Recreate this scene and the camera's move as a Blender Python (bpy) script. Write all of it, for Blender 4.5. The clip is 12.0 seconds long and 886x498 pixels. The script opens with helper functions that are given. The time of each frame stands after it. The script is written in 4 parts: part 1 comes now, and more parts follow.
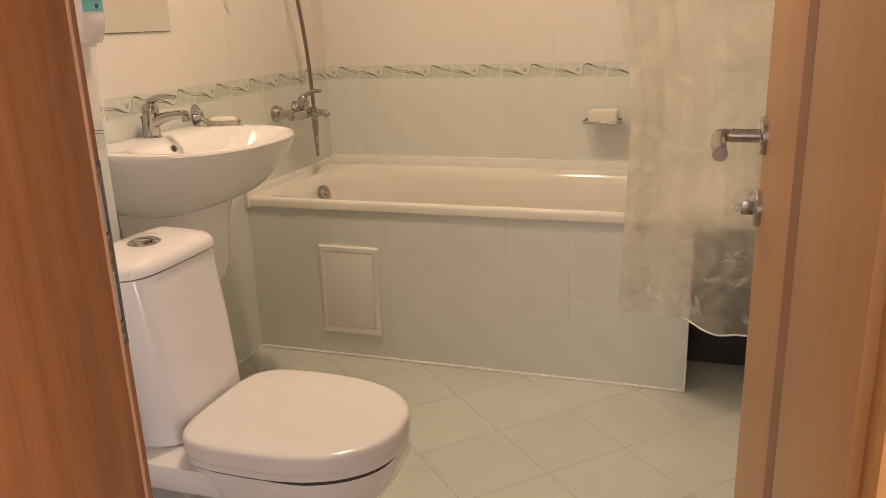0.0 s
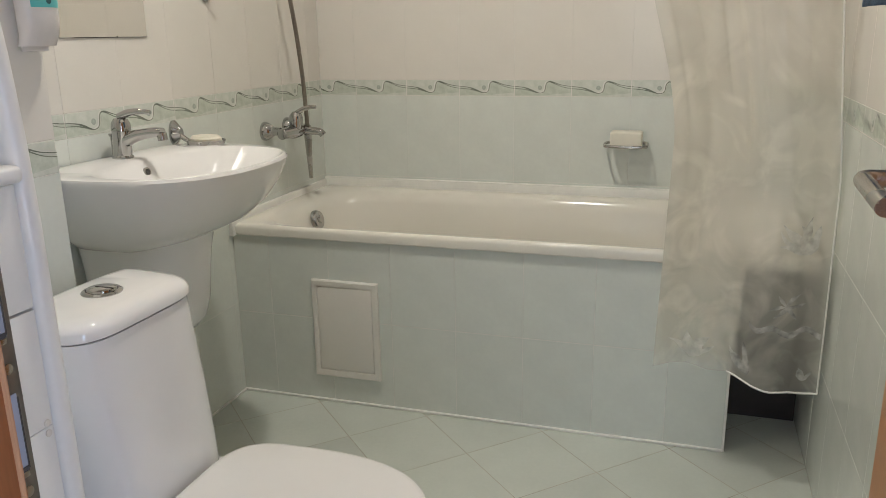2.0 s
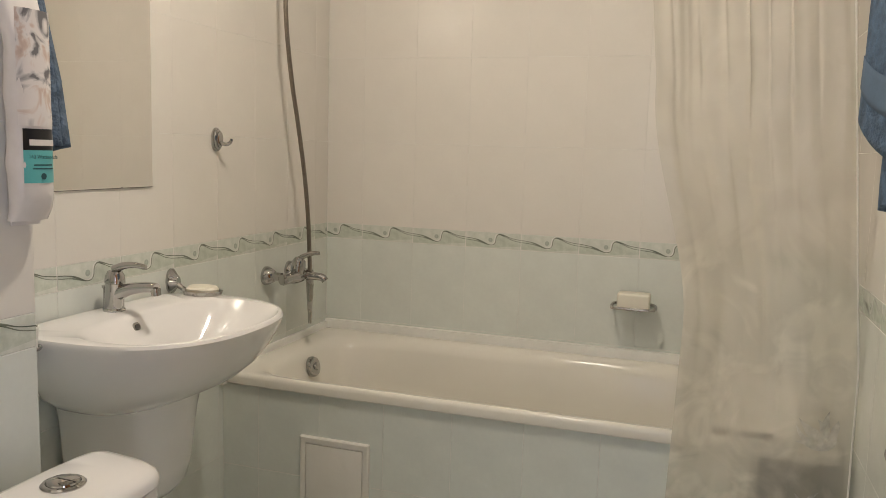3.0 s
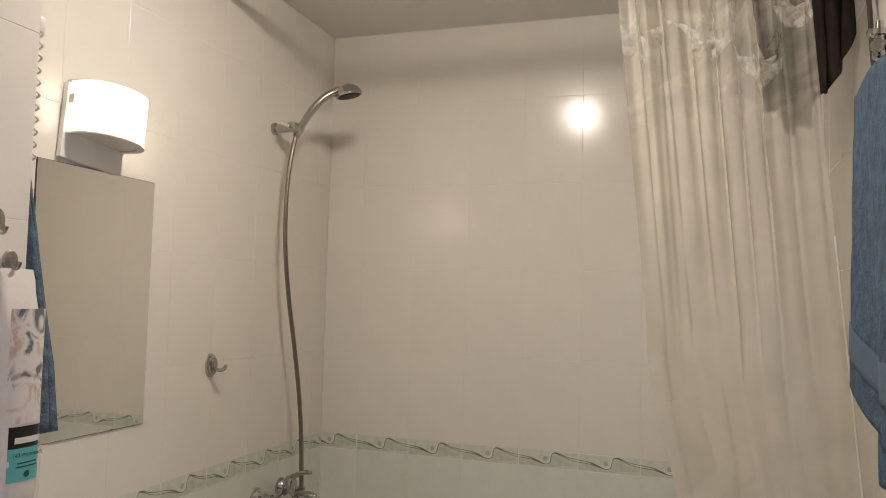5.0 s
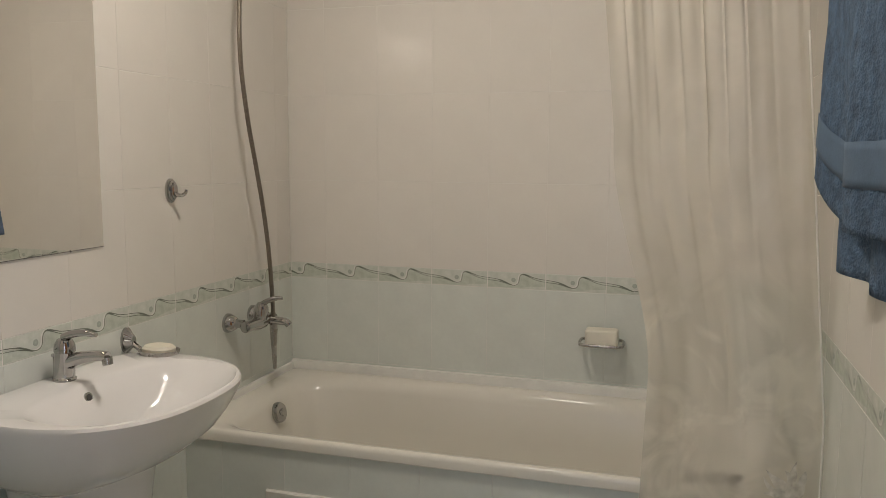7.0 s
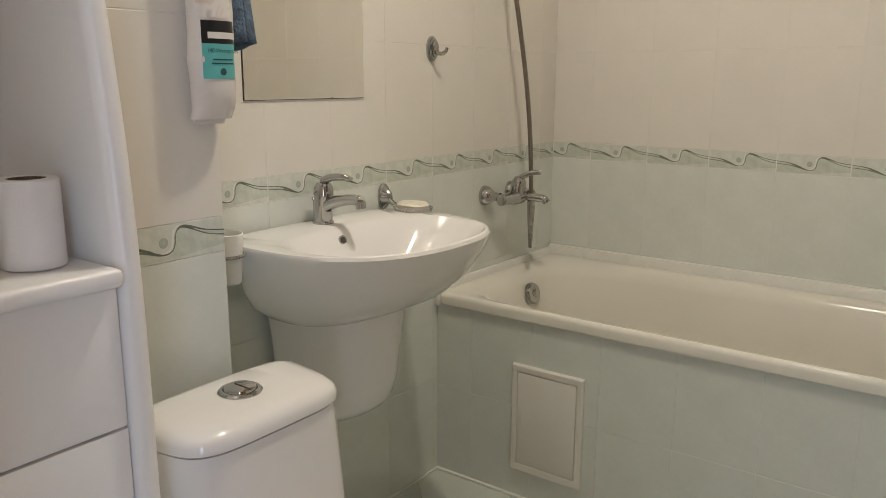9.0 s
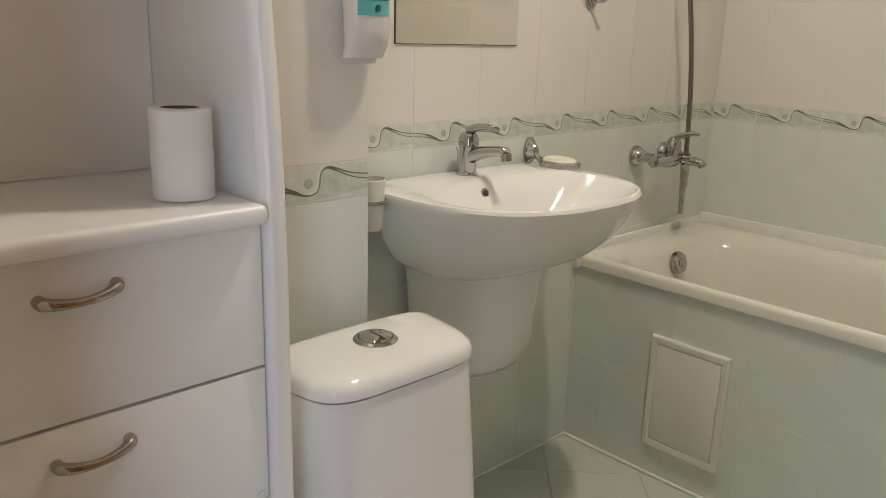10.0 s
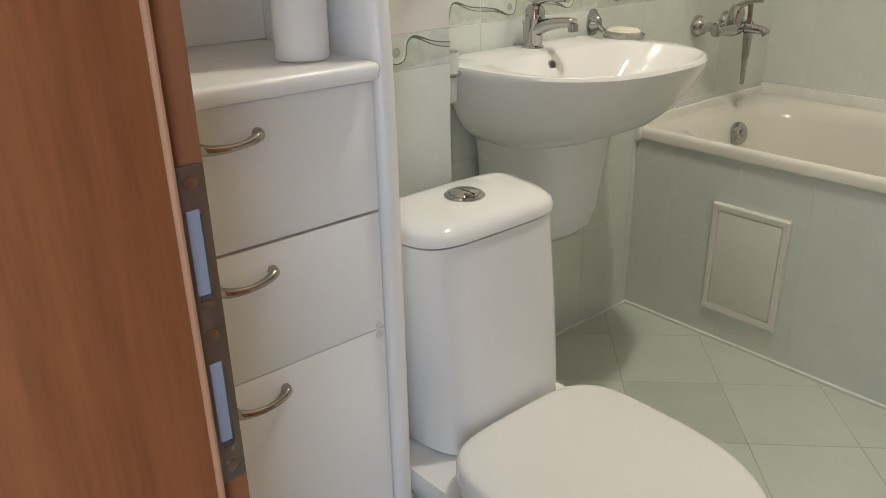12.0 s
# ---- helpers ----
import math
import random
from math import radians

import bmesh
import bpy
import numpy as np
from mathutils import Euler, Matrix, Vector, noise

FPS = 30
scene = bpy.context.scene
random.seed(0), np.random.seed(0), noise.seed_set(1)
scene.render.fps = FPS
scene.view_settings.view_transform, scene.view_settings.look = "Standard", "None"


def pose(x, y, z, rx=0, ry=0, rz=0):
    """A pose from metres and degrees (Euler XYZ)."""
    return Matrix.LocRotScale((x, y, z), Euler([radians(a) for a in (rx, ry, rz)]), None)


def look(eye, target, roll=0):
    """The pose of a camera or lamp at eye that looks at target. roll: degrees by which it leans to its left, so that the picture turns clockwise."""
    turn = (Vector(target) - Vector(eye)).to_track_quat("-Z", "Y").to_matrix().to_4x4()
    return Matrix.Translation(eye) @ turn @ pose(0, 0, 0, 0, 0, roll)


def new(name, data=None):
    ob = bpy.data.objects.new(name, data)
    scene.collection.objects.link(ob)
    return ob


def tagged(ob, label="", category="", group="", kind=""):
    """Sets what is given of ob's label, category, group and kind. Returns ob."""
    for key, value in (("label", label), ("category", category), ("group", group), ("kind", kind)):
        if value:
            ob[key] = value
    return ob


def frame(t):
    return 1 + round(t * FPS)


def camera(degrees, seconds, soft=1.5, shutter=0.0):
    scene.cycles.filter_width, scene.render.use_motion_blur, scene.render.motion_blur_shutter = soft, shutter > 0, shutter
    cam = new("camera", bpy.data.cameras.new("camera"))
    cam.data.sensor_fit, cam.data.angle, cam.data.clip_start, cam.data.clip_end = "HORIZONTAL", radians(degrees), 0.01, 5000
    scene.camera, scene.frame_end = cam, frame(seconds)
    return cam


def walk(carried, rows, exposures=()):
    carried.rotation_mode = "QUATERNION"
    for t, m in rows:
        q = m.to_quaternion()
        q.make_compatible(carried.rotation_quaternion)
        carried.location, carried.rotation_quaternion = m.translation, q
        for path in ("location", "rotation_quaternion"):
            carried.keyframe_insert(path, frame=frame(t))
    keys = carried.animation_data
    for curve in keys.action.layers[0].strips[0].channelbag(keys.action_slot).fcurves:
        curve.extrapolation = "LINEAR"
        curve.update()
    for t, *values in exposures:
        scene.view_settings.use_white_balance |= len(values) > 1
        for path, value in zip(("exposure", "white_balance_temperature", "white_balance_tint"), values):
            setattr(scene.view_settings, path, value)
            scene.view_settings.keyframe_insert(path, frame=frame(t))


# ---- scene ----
cam = camera(59.0, 12.0, soft=0.8)
PATH = [
    (0, (1.496, 0.019, 1.132), (0.878, 1.834, 0.565), -2.0),
    (0.5, (1.492, 0.062, 1.129), (0.82, 1.858, 0.562), -0.6),
    (1, (1.469, 0.111, 1.118), (0.775, 1.898, 0.549), -0.1),
    (1.5, (1.411, 0.196, 1.114), (0.743, 2.0, 0.568), 0.2),
    (2, (1.343, 0.267, 1.115), (0.757, 2.105, 0.585), -1.0),
    (2.5, (1.324, 0.312, 1.156), (0.738, 2.167, 0.695), -0.7),
    (3, (1.33, 0.358, 1.229), (0.709, 2.243, 0.984), 1.7),
    (3.2, (1.336, 0.37, 1.247), (0.69, 2.251, 1.037), 2.2),
    (4.8, (1.338, 0.37, 1.445), (0.673, 2.255, 1.528), 1.3),
    (5, (1.338, 0.367, 1.45), (0.703, 2.259, 1.579), 1.5),
    (5.5, (1.332, 0.36, 1.465), (0.75, 2.256, 1.722), 1.4),
    (6, (1.348, 0.376, 1.477), (0.781, 2.281, 1.697), 1.4),
    (6.5, (1.34, 0.412, 1.378), (0.78, 2.331, 1.339), 0.5),
    (6.7, (1.347, 0.415, 1.37), (0.791, 2.331, 1.227), 0.5),
    (8.3, (1.355, 0.492, 1.173), (0.519, 2.265, 0.776), 0.7),
    (8.5, (1.366, 0.521, 1.176), (0.39, 2.217, 0.765), 0.6),
    (9, (1.323, 0.553, 1.165), (0.164, 2.127, 0.742), 0.2),
    (9.5, (1.279, 0.581, 1.152), (-0.051, 1.999, 0.679), 1.3),
    (10, (1.268, 0.587, 1.146), (-0.125, 1.92, 0.612), 1.8),
    (10.5, (1.263, 0.576, 1.045), (-0.168, 1.687, 0.196), -0.7),
    (11, (1.27, 0.545, 1.012), (-0.107, 1.588, 0.004), -2.7),
    (11.5, (1.283, 0.522, 1.032), (-0.086, 1.552, 0.0), -4.3),
    (12, (1.307, 0.471, 1.122), (-0.096, 1.661, 0.339), -1.0),
]
EXPOSURES = [(0.0, 0.16, 8250, 22), (0.3, 0.12, 6800, 13), (0.6, 0.08, 5800, 4), (1.5, 0.12, 5700, 4), (2.5, 0.07, 5950, 7), (3.2, -0.10, 6300, 9), (4.8, -0.29, 6250, 10), (5.5, -0.54, 6050, 11), (6.5, -0.49, 6000, 10), (8.3, -0.10, 6150, 7), (9.5, -0.08, 6200, 6), (10.5, 0.03, 6200, 4), (11.2, -0.06, 6050, 3), (12.0, 0.15, 5950, 2)]
walk(cam, [(t, look(eye, target, roll)) for t, eye, target, roll in PATH], EXPOSURES)

# ---- light ----
world = bpy.data.worlds.new("sky")
world.use_nodes = True
scene.world = world
sky = world.node_tree.nodes.new("ShaderNodeTexSky")
sky.sky_type, sky.sun_disc, sky.sun_elevation, sky.sun_rotation = "NISHITA", False, radians(35), radians(200)
bg = world.node_tree.nodes["Background"]
bg.inputs["Strength"].default_value = 0.08
world.node_tree.links.new(sky.outputs["Color"], bg.inputs["Color"])


def lamp(name, kind, m, watts, colour, size):
    data = bpy.data.lights.new(name, kind)
    data.energy, data.color = watts, colour
    if kind == "AREA":
        data.shape, data.size, data.size_y = "RECTANGLE", size[0], size[1]
    else:
        data.shadow_soft_size = size
    ob = new(name, data)
    ob.matrix_world = m
    return ob


WARM = (1.0, 0.865, 0.715)
LAMP = (0.755, 1.77, 2.404)                   # the ceiling lamp's bulb
lamp("ceiling_bulb", "POINT", pose(*LAMP), 18, WARM, 0.042)
lamp("ceiling_shade_glow", "AREA", pose(LAMP[0], LAMP[1], 2.358), 8.0, WARM, (0.11, 0.11))
lamp("wall_bulb", "POINT", pose(0.066, 1.812, 1.846), 1.7, WARM, 0.022)
lamp("hall_daylight", "AREA", look((2.68, -0.42, 1.15), (0.0, -0.42, 1.15)), 52, (0.72, 0.80, 1.0), (1.2, 1.95))
lamp("hall_window_daylight", "AREA", look((1.35, -1.69, 1.40), (1.35, 0.0, 1.25)), 7, (0.72, 0.80, 1.0), (1.1, 1.3))


# ---- materials ----
def nodes_of(name):
    m = bpy.data.materials.new(name)
    m.use_nodes = True
    return m, m.node_tree.nodes, m.node_tree.links, m.node_tree.nodes["Principled BSDF"]


def paint(name, colour, rough=0.5, metal=0.0, vary=0.06, scale=6.0, fine=60.0, bump=0.05, depth=0.002, rough_vary=0.08, random_tint=0.0, coat=0.0, second=None):
    """A plain surface with two scales of variation in tone, gloss and relief."""
    m, n, l, b = nodes_of(name)
    co = n.new("ShaderNodeTexCoord")
    big, small = n.new("ShaderNodeTexNoise"), n.new("ShaderNodeTexNoise")
    big.inputs["Scale"].default_value, small.inputs["Scale"].default_value = scale, fine
    big.inputs["Detail"].default_value, small.inputs["Detail"].default_value = 4, 3
    for t in (big, small):
        l.new(co.outputs["Object"], t.inputs["Vector"])
    add = n.new("ShaderNodeMath")
    add.operation = "MULTIPLY_ADD"
    add.inputs[1].default_value = 0.35
    l.new(small.outputs["Fac"], add.inputs[0])
    l.new(big.outputs["Fac"], add.inputs[2])
    ramp = n.new("ShaderNodeValToRGB")
    lo = second or [c * (1 - vary) for c in colour]
    hi = [min(1, c * (1 + vary)) for c in colour]
    ramp.color_ramp.elements[0].position, ramp.color_ramp.elements[1].position = 0.36, 1.0
    ramp.color_ramp.elements[0].color, ramp.color_ramp.elements[1].color = (*lo, 1), (*hi, 1)
    l.new(add.outputs[0], ramp.inputs["Fac"])
    out = ramp.outputs["Color"]
    if random_tint:
        info, hsv, mr = n.new("ShaderNodeObjectInfo"), n.new("ShaderNodeHueSaturation"), n.new("ShaderNodeMapRange")
        mr.inputs["To Min"].default_value, mr.inputs["To Max"].default_value = 1 - random_tint, 1 + random_tint
        l.new(info.outputs["Random"], mr.inputs["Value"])
        l.new(mr.outputs["Result"], hsv.inputs["Value"])
        l.new(out, hsv.inputs["Color"])
        out = hsv.outputs["Color"]
    l.new(out, b.inputs["Base Color"])
    mr2 = n.new("ShaderNodeMapRange")
    mr2.inputs["To Min"].default_value, mr2.inputs["To Max"].default_value = max(0.02, rough - rough_vary), rough + rough_vary
    l.new(big.outputs["Fac"], mr2.inputs["Value"])
    l.new(mr2.outputs["Result"], b.inputs["Roughness"])
    b.inputs["Metallic"].default_value = metal
    if coat:
        b.inputs["Coat Weight"].default_value, b.inputs["Coat Roughness"].default_value = coat, 0.06
    if bump:
        bp = n.new("ShaderNodeBump")
        bp.inputs["Strength"].default_value, bp.inputs["Distance"].default_value = bump, depth
        l.new(add.outputs[0], bp.inputs["Height"])
        l.new(bp.outputs["Normal"], b.inputs["Normal"])
    return m


def wood(name, dark, light, rough=0.38):
    """Sliced veneer along z: cathedral figure, fine streaks and short dark pores."""
    m, n, l, b = nodes_of(name)
    co = n.new("ShaderNodeTexCoord")

    def grain(sc, det, dist):
        mp, t = n.new("ShaderNodeMapping"), n.new("ShaderNodeTexNoise")
        mp.inputs["Scale"].default_value = sc
        t.inputs["Scale"].default_value, t.inputs["Detail"].default_value, t.inputs["Distortion"].default_value = 1.0, det, dist
        l.new(co.outputs["Object"], mp.inputs["Vector"])
        l.new(mp.outputs["Vector"], t.inputs["Vector"])
        return t.outputs["Fac"]

    def calc(op, a, c, e=0.0):
        k = n.new("ShaderNodeMath")
        k.operation = op
        for i, q in enumerate((a, c, e)):
            if isinstance(q, float):
                k.inputs[i].default_value = q
            else:
                l.new(q, k.inputs[i])
        return k.outputs[0]

    figure = calc("SINE", calc("MULTIPLY", grain((7.0, 7.0, 0.9), 1, 0.2), 62.0), 0.0)
    streak, pores, tone = grain((110, 110, 2.2), 3, 0.2), grain((260, 260, 20), 2, 0.0), grain((9, 9, 1.2), 3, 0.5)
    v = calc("MULTIPLY_ADD", figure, 0.085, 0.5)
    for g, w in ((streak, 0.26), (pores, 0.52), (tone, 0.45)):
        v = calc("MULTIPLY_ADD", calc("SUBTRACT", g, 0.5), w, v)
    r = n.new("ShaderNodeValToRGB")
    r.color_ramp.elements[0].position, r.color_ramp.elements[1].position = 0.18, 0.80
    r.color_ramp.elements[0].color, r.color_ramp.elements[1].color = (*dark, 1), (*light, 1)
    l.new(v, r.inputs["Fac"])
    l.new(r.outputs["Color"], b.inputs["Base Color"])
    b.inputs["Roughness"].default_value = rough
    bp = n.new("ShaderNodeBump")
    bp.inputs["Strength"].default_value, bp.inputs["Distance"].default_value = 0.10, 0.0006
    l.new(pores, bp.inputs["Height"])
    l.new(bp.outputs["Normal"], b.inputs["Normal"])
    return m


def film(name):
    """Thin milky plastic, clearer near the rings, with a frosted leaf print."""
    m, n, l, b = nodes_of(name)
    co = n.new("ShaderNodeTexCoord")
    v, d, p = n.new("ShaderNodeTexNoise"), n.new("ShaderNodeTexNoise"), n.new("ShaderNodeTexNoise")
    for t, sc, det, dis in ((v, 3.0, 2, 0.4), (d, 30, 4, 0.0), (p, 6.5, 3, 1.6)):
        t.inputs["Scale"].default_value, t.inputs["Detail"].default_value, t.inputs["Distortion"].default_value = sc, det, dis
        l.new(co.outputs["Object"], t.inputs["Vector"])

    def ramp(source, stops):
        r = n.new("ShaderNodeValToRGB")
        while len(r.color_ramp.elements) < len(stops):
            r.color_ramp.elements.new(0.5)
        for e, (at, k) in zip(r.color_ramp.elements, stops):
            e.position, e.color = at, (k, k, k, 1)
        l.new(source, r.inputs["Fac"])
        return r.outputs["Color"]

    def calc(op, a, c):
        k = n.new("ShaderNodeMath")
        k.operation = op
        for i, q in enumerate((a, c)):
            if isinstance(q, float):
                k.inputs[i].default_value = q
            else:
                l.new(q, k.inputs[i])
        return k.outputs[0]

    sep, mr = n.new("ShaderNodeSeparateXYZ"), n.new("ShaderNodeMapRange")
    l.new(co.outputs["Object"], sep.inputs["Vector"])
    l.new(sep.outputs["Z"], mr.inputs["Value"])
    mr.inputs["From Min"].default_value, mr.inputs["From Max"].default_value = -2.05, 0.0
    along = mr.outputs["Result"]                     # 0 at the hem, 1 at the rings
    base = ramp(along, ((0.0, 0.40), (0.14, 0.46), (0.30, 0.62), (0.70, 0.62), (0.80, 0.36), (1.0, 0.20)))
    zone = ramp(along, ((0.0, 1.0), (0.30, 0.8), (0.42, 0.15), (0.72, 0.10), (0.82, 1.0), (1.0, 1.0)))
    leaf = calc("MULTIPLY", calc("MULTIPLY", ramp(p.outputs["Fac"], ((0.44, 0.0), (0.66, 1.0))), zone), 0.22)
    soft_part = calc("MULTIPLY", calc("SUBTRACT", v.outputs["Fac"], 0.5), 0.45)
    dense = calc("ADD", calc("ADD", base, soft_part), leaf)
    b.inputs["Base Color"].default_value = (0.93, 0.90, 0.82, 1)
    b.inputs["Roughness"].default_value = 0.15
    tr, tl, m1, m2 = n.new("ShaderNodeBsdfTransparent"), n.new("ShaderNodeBsdfTranslucent"), n.new("ShaderNodeMixShader"), n.new("ShaderNodeMixShader")
    tl.inputs["Color"].default_value = (0.95, 0.915, 0.82, 1)
    tr.inputs["Color"].default_value = (0.985, 0.98, 0.97, 1)
    m1.inputs["Fac"].default_value = 0.50
    l.new(b.outputs["BSDF"], m1.inputs[1])
    l.new(tl.outputs["BSDF"], m1.inputs[2])
    l.new(dense, m2.inputs["Fac"])
    l.new(tr.outputs["BSDF"], m2.inputs[1])
    l.new(m1.outputs["Shader"], m2.inputs[2])
    l.new(m2.outputs["Shader"], n["Material Output"].inputs["Surface"])
    bp = n.new("ShaderNodeBump")
    bp.inputs["Strength"].default_value, bp.inputs["Distance"].default_value = 0.08, 0.002
    l.new(d.outputs["Fac"], bp.inputs["Height"])
    l.new(bp.outputs["Normal"], b.inputs["Normal"])
    return m


def frosted(name, opacity):
    """White print on clear plastic, letting part of the light through."""
    m, n, l, b = nodes_of(name)
    b.inputs["Base Color"].default_value, b.inputs["Roughness"].default_value = (0.88, 0.87, 0.84, 1), 0.4
    t, tr, mix = n.new("ShaderNodeTexNoise"), n.new("ShaderNodeBsdfTransparent"), n.new("ShaderNodeMixShader")
    co, mr = n.new("ShaderNodeTexCoord"), n.new("ShaderNodeMapRange")
    t.inputs["Scale"].default_value = 45
    l.new(co.outputs["Object"], t.inputs["Vector"])
    mr.inputs["From Min"].default_value, mr.inputs["From Max"].default_value = 0.3, 0.7
    mr.inputs["To Min"].default_value, mr.inputs["To Max"].default_value = opacity * 0.5, min(1, opacity * 1.4)
    l.new(t.outputs["Fac"], mr.inputs["Value"])
    l.new(mr.outputs["Result"], mix.inputs["Fac"])
    l.new(tr.outputs["BSDF"], mix.inputs[1])
    tl, both = n.new("ShaderNodeBsdfTranslucent"), n.new("ShaderNodeMixShader")
    tl.inputs["Color"].default_value = (0.94, 0.93, 0.90, 1)
    l.new(b.outputs["BSDF"], both.inputs[1])
    l.new(tl.outputs["BSDF"], both.inputs[2])
    l.new(both.outputs["Shader"], mix.inputs[2])
    l.new(mix.outputs["Shader"], n["Material Output"].inputs["Surface"])
    return m


def frosted_glass(name):
    """Opal glass that lets the bulb's light through, scattered."""
    m, n, l, b = nodes_of(name)
    b.inputs["Base Color"].default_value, b.inputs["Roughness"].default_value = (0.86, 0.85, 0.82, 1), 0.22
    tl, mix = n.new("ShaderNodeBsdfTranslucent"), n.new("ShaderNodeMixShader")
    tl.inputs["Color"].default_value = (0.95, 0.94, 0.90, 1)
    mix.inputs["Fac"].default_value = 0.62
    l.new(b.outputs["BSDF"], mix.inputs[1])
    l.new(tl.outputs["BSDF"], mix.inputs[2])
    l.new(mix.outputs["Shader"], n["Material Output"].inputs["Surface"])
    return m


def glow(name, colour, strength):
    m, n, l, b = nodes_of(name)
    b.inputs["Base Color"].default_value = (0.85, 0.84, 0.80, 1)
    b.inputs["Roughness"].default_value = 0.3
    b.inputs["Emission Color"].default_value = (*colour, 1)
    b.inputs["Emission Strength"].default_value = strength
    return m


CREAM = paint("cream_wall_tile", (0.765, 0.73, 0.67), 0.18, vary=0.025, scale=9, fine=90, bump=0.10, depth=0.0012, rough_vary=0.03, random_tint=0.008)
SAGE = paint("sage_wall_tile", (0.70, 0.725, 0.672), 0.18, vary=0.05, scale=11, fine=70, bump=0.10, depth=0.0012, rough_vary=0.04, random_tint=0.02)
BORDER = paint("border_tile", (0.73, 0.735, 0.675), 0.20, vary=0.04, scale=38, fine=140, bump=0.15, depth=0.001, second=(0.57, 0.605, 0.53))
WAVE = paint("border_wave_print", (0.19, 0.205, 0.16), 0.3, vary=0.2, scale=60, second=(0.095, 0.115, 0.085))
TINT = paint("border_green_print", (0.62, 0.65, 0.575), 0.22, vary=0.08, scale=55, fine=160, second=(0.47, 0.515, 0.43))
PALE = paint("border_pale_print", (0.78, 0.78, 0.73), 0.2, vary=0.05, scale=60)
DOT = paint("border_dot_print", (0.43, 0.47, 0.41), 0.25, vary=0.1, scale=80)
FLOORTILE = paint("floor_tile", (0.61, 0.635, 0.575), 0.30, vary=0.05, scale=5, fine=90, bump=0.05, depth=0.0008, rough_vary=0.02, random_tint=0.075, second=(0.54, 0.57, 0.51))
GROUT = paint("grout", (0.75, 0.73, 0.68), 0.85, vary=0.12, scale=20, fine=300, bump=0.4)
FGROUT = paint("floor_grout", (0.49, 0.46, 0.38), 0.85, vary=0.2, scale=12, fine=300, bump=0.4)
PLASTER = paint("ceiling_paint", (0.74, 0.73, 0.70), 0.75, vary=0.03, scale=3, fine=200, bump=0.15)
HALLPAINT = paint("hall_wall_paint", (0.74, 0.70, 0.64), 0.7, vary=0.04, scale=3, fine=200, bump=0.15)
HALLFLOOR = wood("hall_floor_laminate", (0.20, 0.10, 0.05), (0.36, 0.20, 0.10))
CERAMIC = paint("white_ceramic", (0.84, 0.83, 0.815), 0.10, vary=0.015, scale=5, fine=40, bump=0.02, rough_vary=0.03, coat=0.4)
SEAT = paint("white_seat_plastic", (0.80, 0.79, 0.77), 0.19, vary=0.015, scale=8, fine=90, bump=0.03, rough_vary=0.04)
ENAMEL = paint("tub_enamel", (0.78, 0.75, 0.67), 0.13, vary=0.02, scale=4, fine=30, bump=0.02, rough_vary=0.04)
SILICONE = paint("white_sealant", (0.83, 0.815, 0.77), 0.45, vary=0.06, scale=14, fine=120, bump=0.2)
CHROME = paint("chrome", (0.46, 0.455, 0.445), 0.035, 1.0, vary=0.03, scale=30, fine=160, bump=0.0, rough_vary=0.02)
STEEL = paint("brushed_steel", (0.44, 0.425, 0.40), 0.27, 1.0, vary=0.1, scale=20, fine=220, bump=0.1)
STRIKE = paint("strike_plate_steel", (0.27, 0.255, 0.25), 0.38, 1.0, vary=0.15, scale=30, fine=220, bump=0.1)
PULL = paint("polished_nickel", (0.42, 0.37, 0.32), 0.13, 1.0, vary=0.1, scale=30, fine=160, bump=0.02, rough_vary=0.04)
SLOT = paint("strike_pocket", (0.27, 0.285, 0.335), 0.4, vary=0.1)
LACQUER = paint("white_lacquer", (0.84, 0.825, 0.80), 0.30, vary=0.03, scale=5, fine=120, bump=0.05, rough_vary=0.06)
HATCHWHITE = paint("white_hatch_plastic", (0.78, 0.75, 0.69), 0.4, vary=0.03, scale=9, fine=120, bump=0.05)
# near-black: paints shade in gaps, slots and cabinet; also the mirror's dark edge
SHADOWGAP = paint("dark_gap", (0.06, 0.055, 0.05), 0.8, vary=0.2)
# one veneer in two tones: shaded left lining, lit right side and door
BEECHSHADED = wood("beech_veneer", (0.172, 0.057, 0.019), (0.305, 0.110, 0.037))
BEECHLIT = wood("beech_door_veneer", (0.40, 0.175, 0.054), (0.51, 0.24, 0.080))
# darker beech: the rebates, and shade painted on the door's hinge side
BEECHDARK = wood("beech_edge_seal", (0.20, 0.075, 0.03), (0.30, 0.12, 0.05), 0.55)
FILM = film("curtain_film")
LEAFPRINT = frosted("frosted_leaf_print", 0.55)
PRINT = paint("frosted_print", (0.80, 0.79, 0.75), 0.4, vary=0.06, scale=30)
TERRY = paint("blue_terry", (0.080, 0.130, 0.205), 0.95, vary=0.45, scale=40, fine=210, bump=1.0, depth=0.012)
TERRYBAND = paint("blue_terry_band", (0.096, 0.146, 0.217), 0.85, vary=0.15, scale=30, fine=300, bump=0.4)
GREYTERRY = paint("grey_blue_terry", (0.10, 0.145, 0.205), 0.95, vary=0.45, scale=45, fine=230, bump=1.0, depth=0.010)
BAG = paint("white_bag_plastic", (0.76, 0.72, 0.69), 0.22, vary=0.06, scale=18, fine=90, bump=0.25, depth=0.004)
BAGBLACK = paint("black_label_print", (0.012, 0.012, 0.014), 0.3, vary=0.2)
BAGTEAL = paint("teal_label_print", (0.13, 0.47, 0.47), 0.3, vary=0.06)
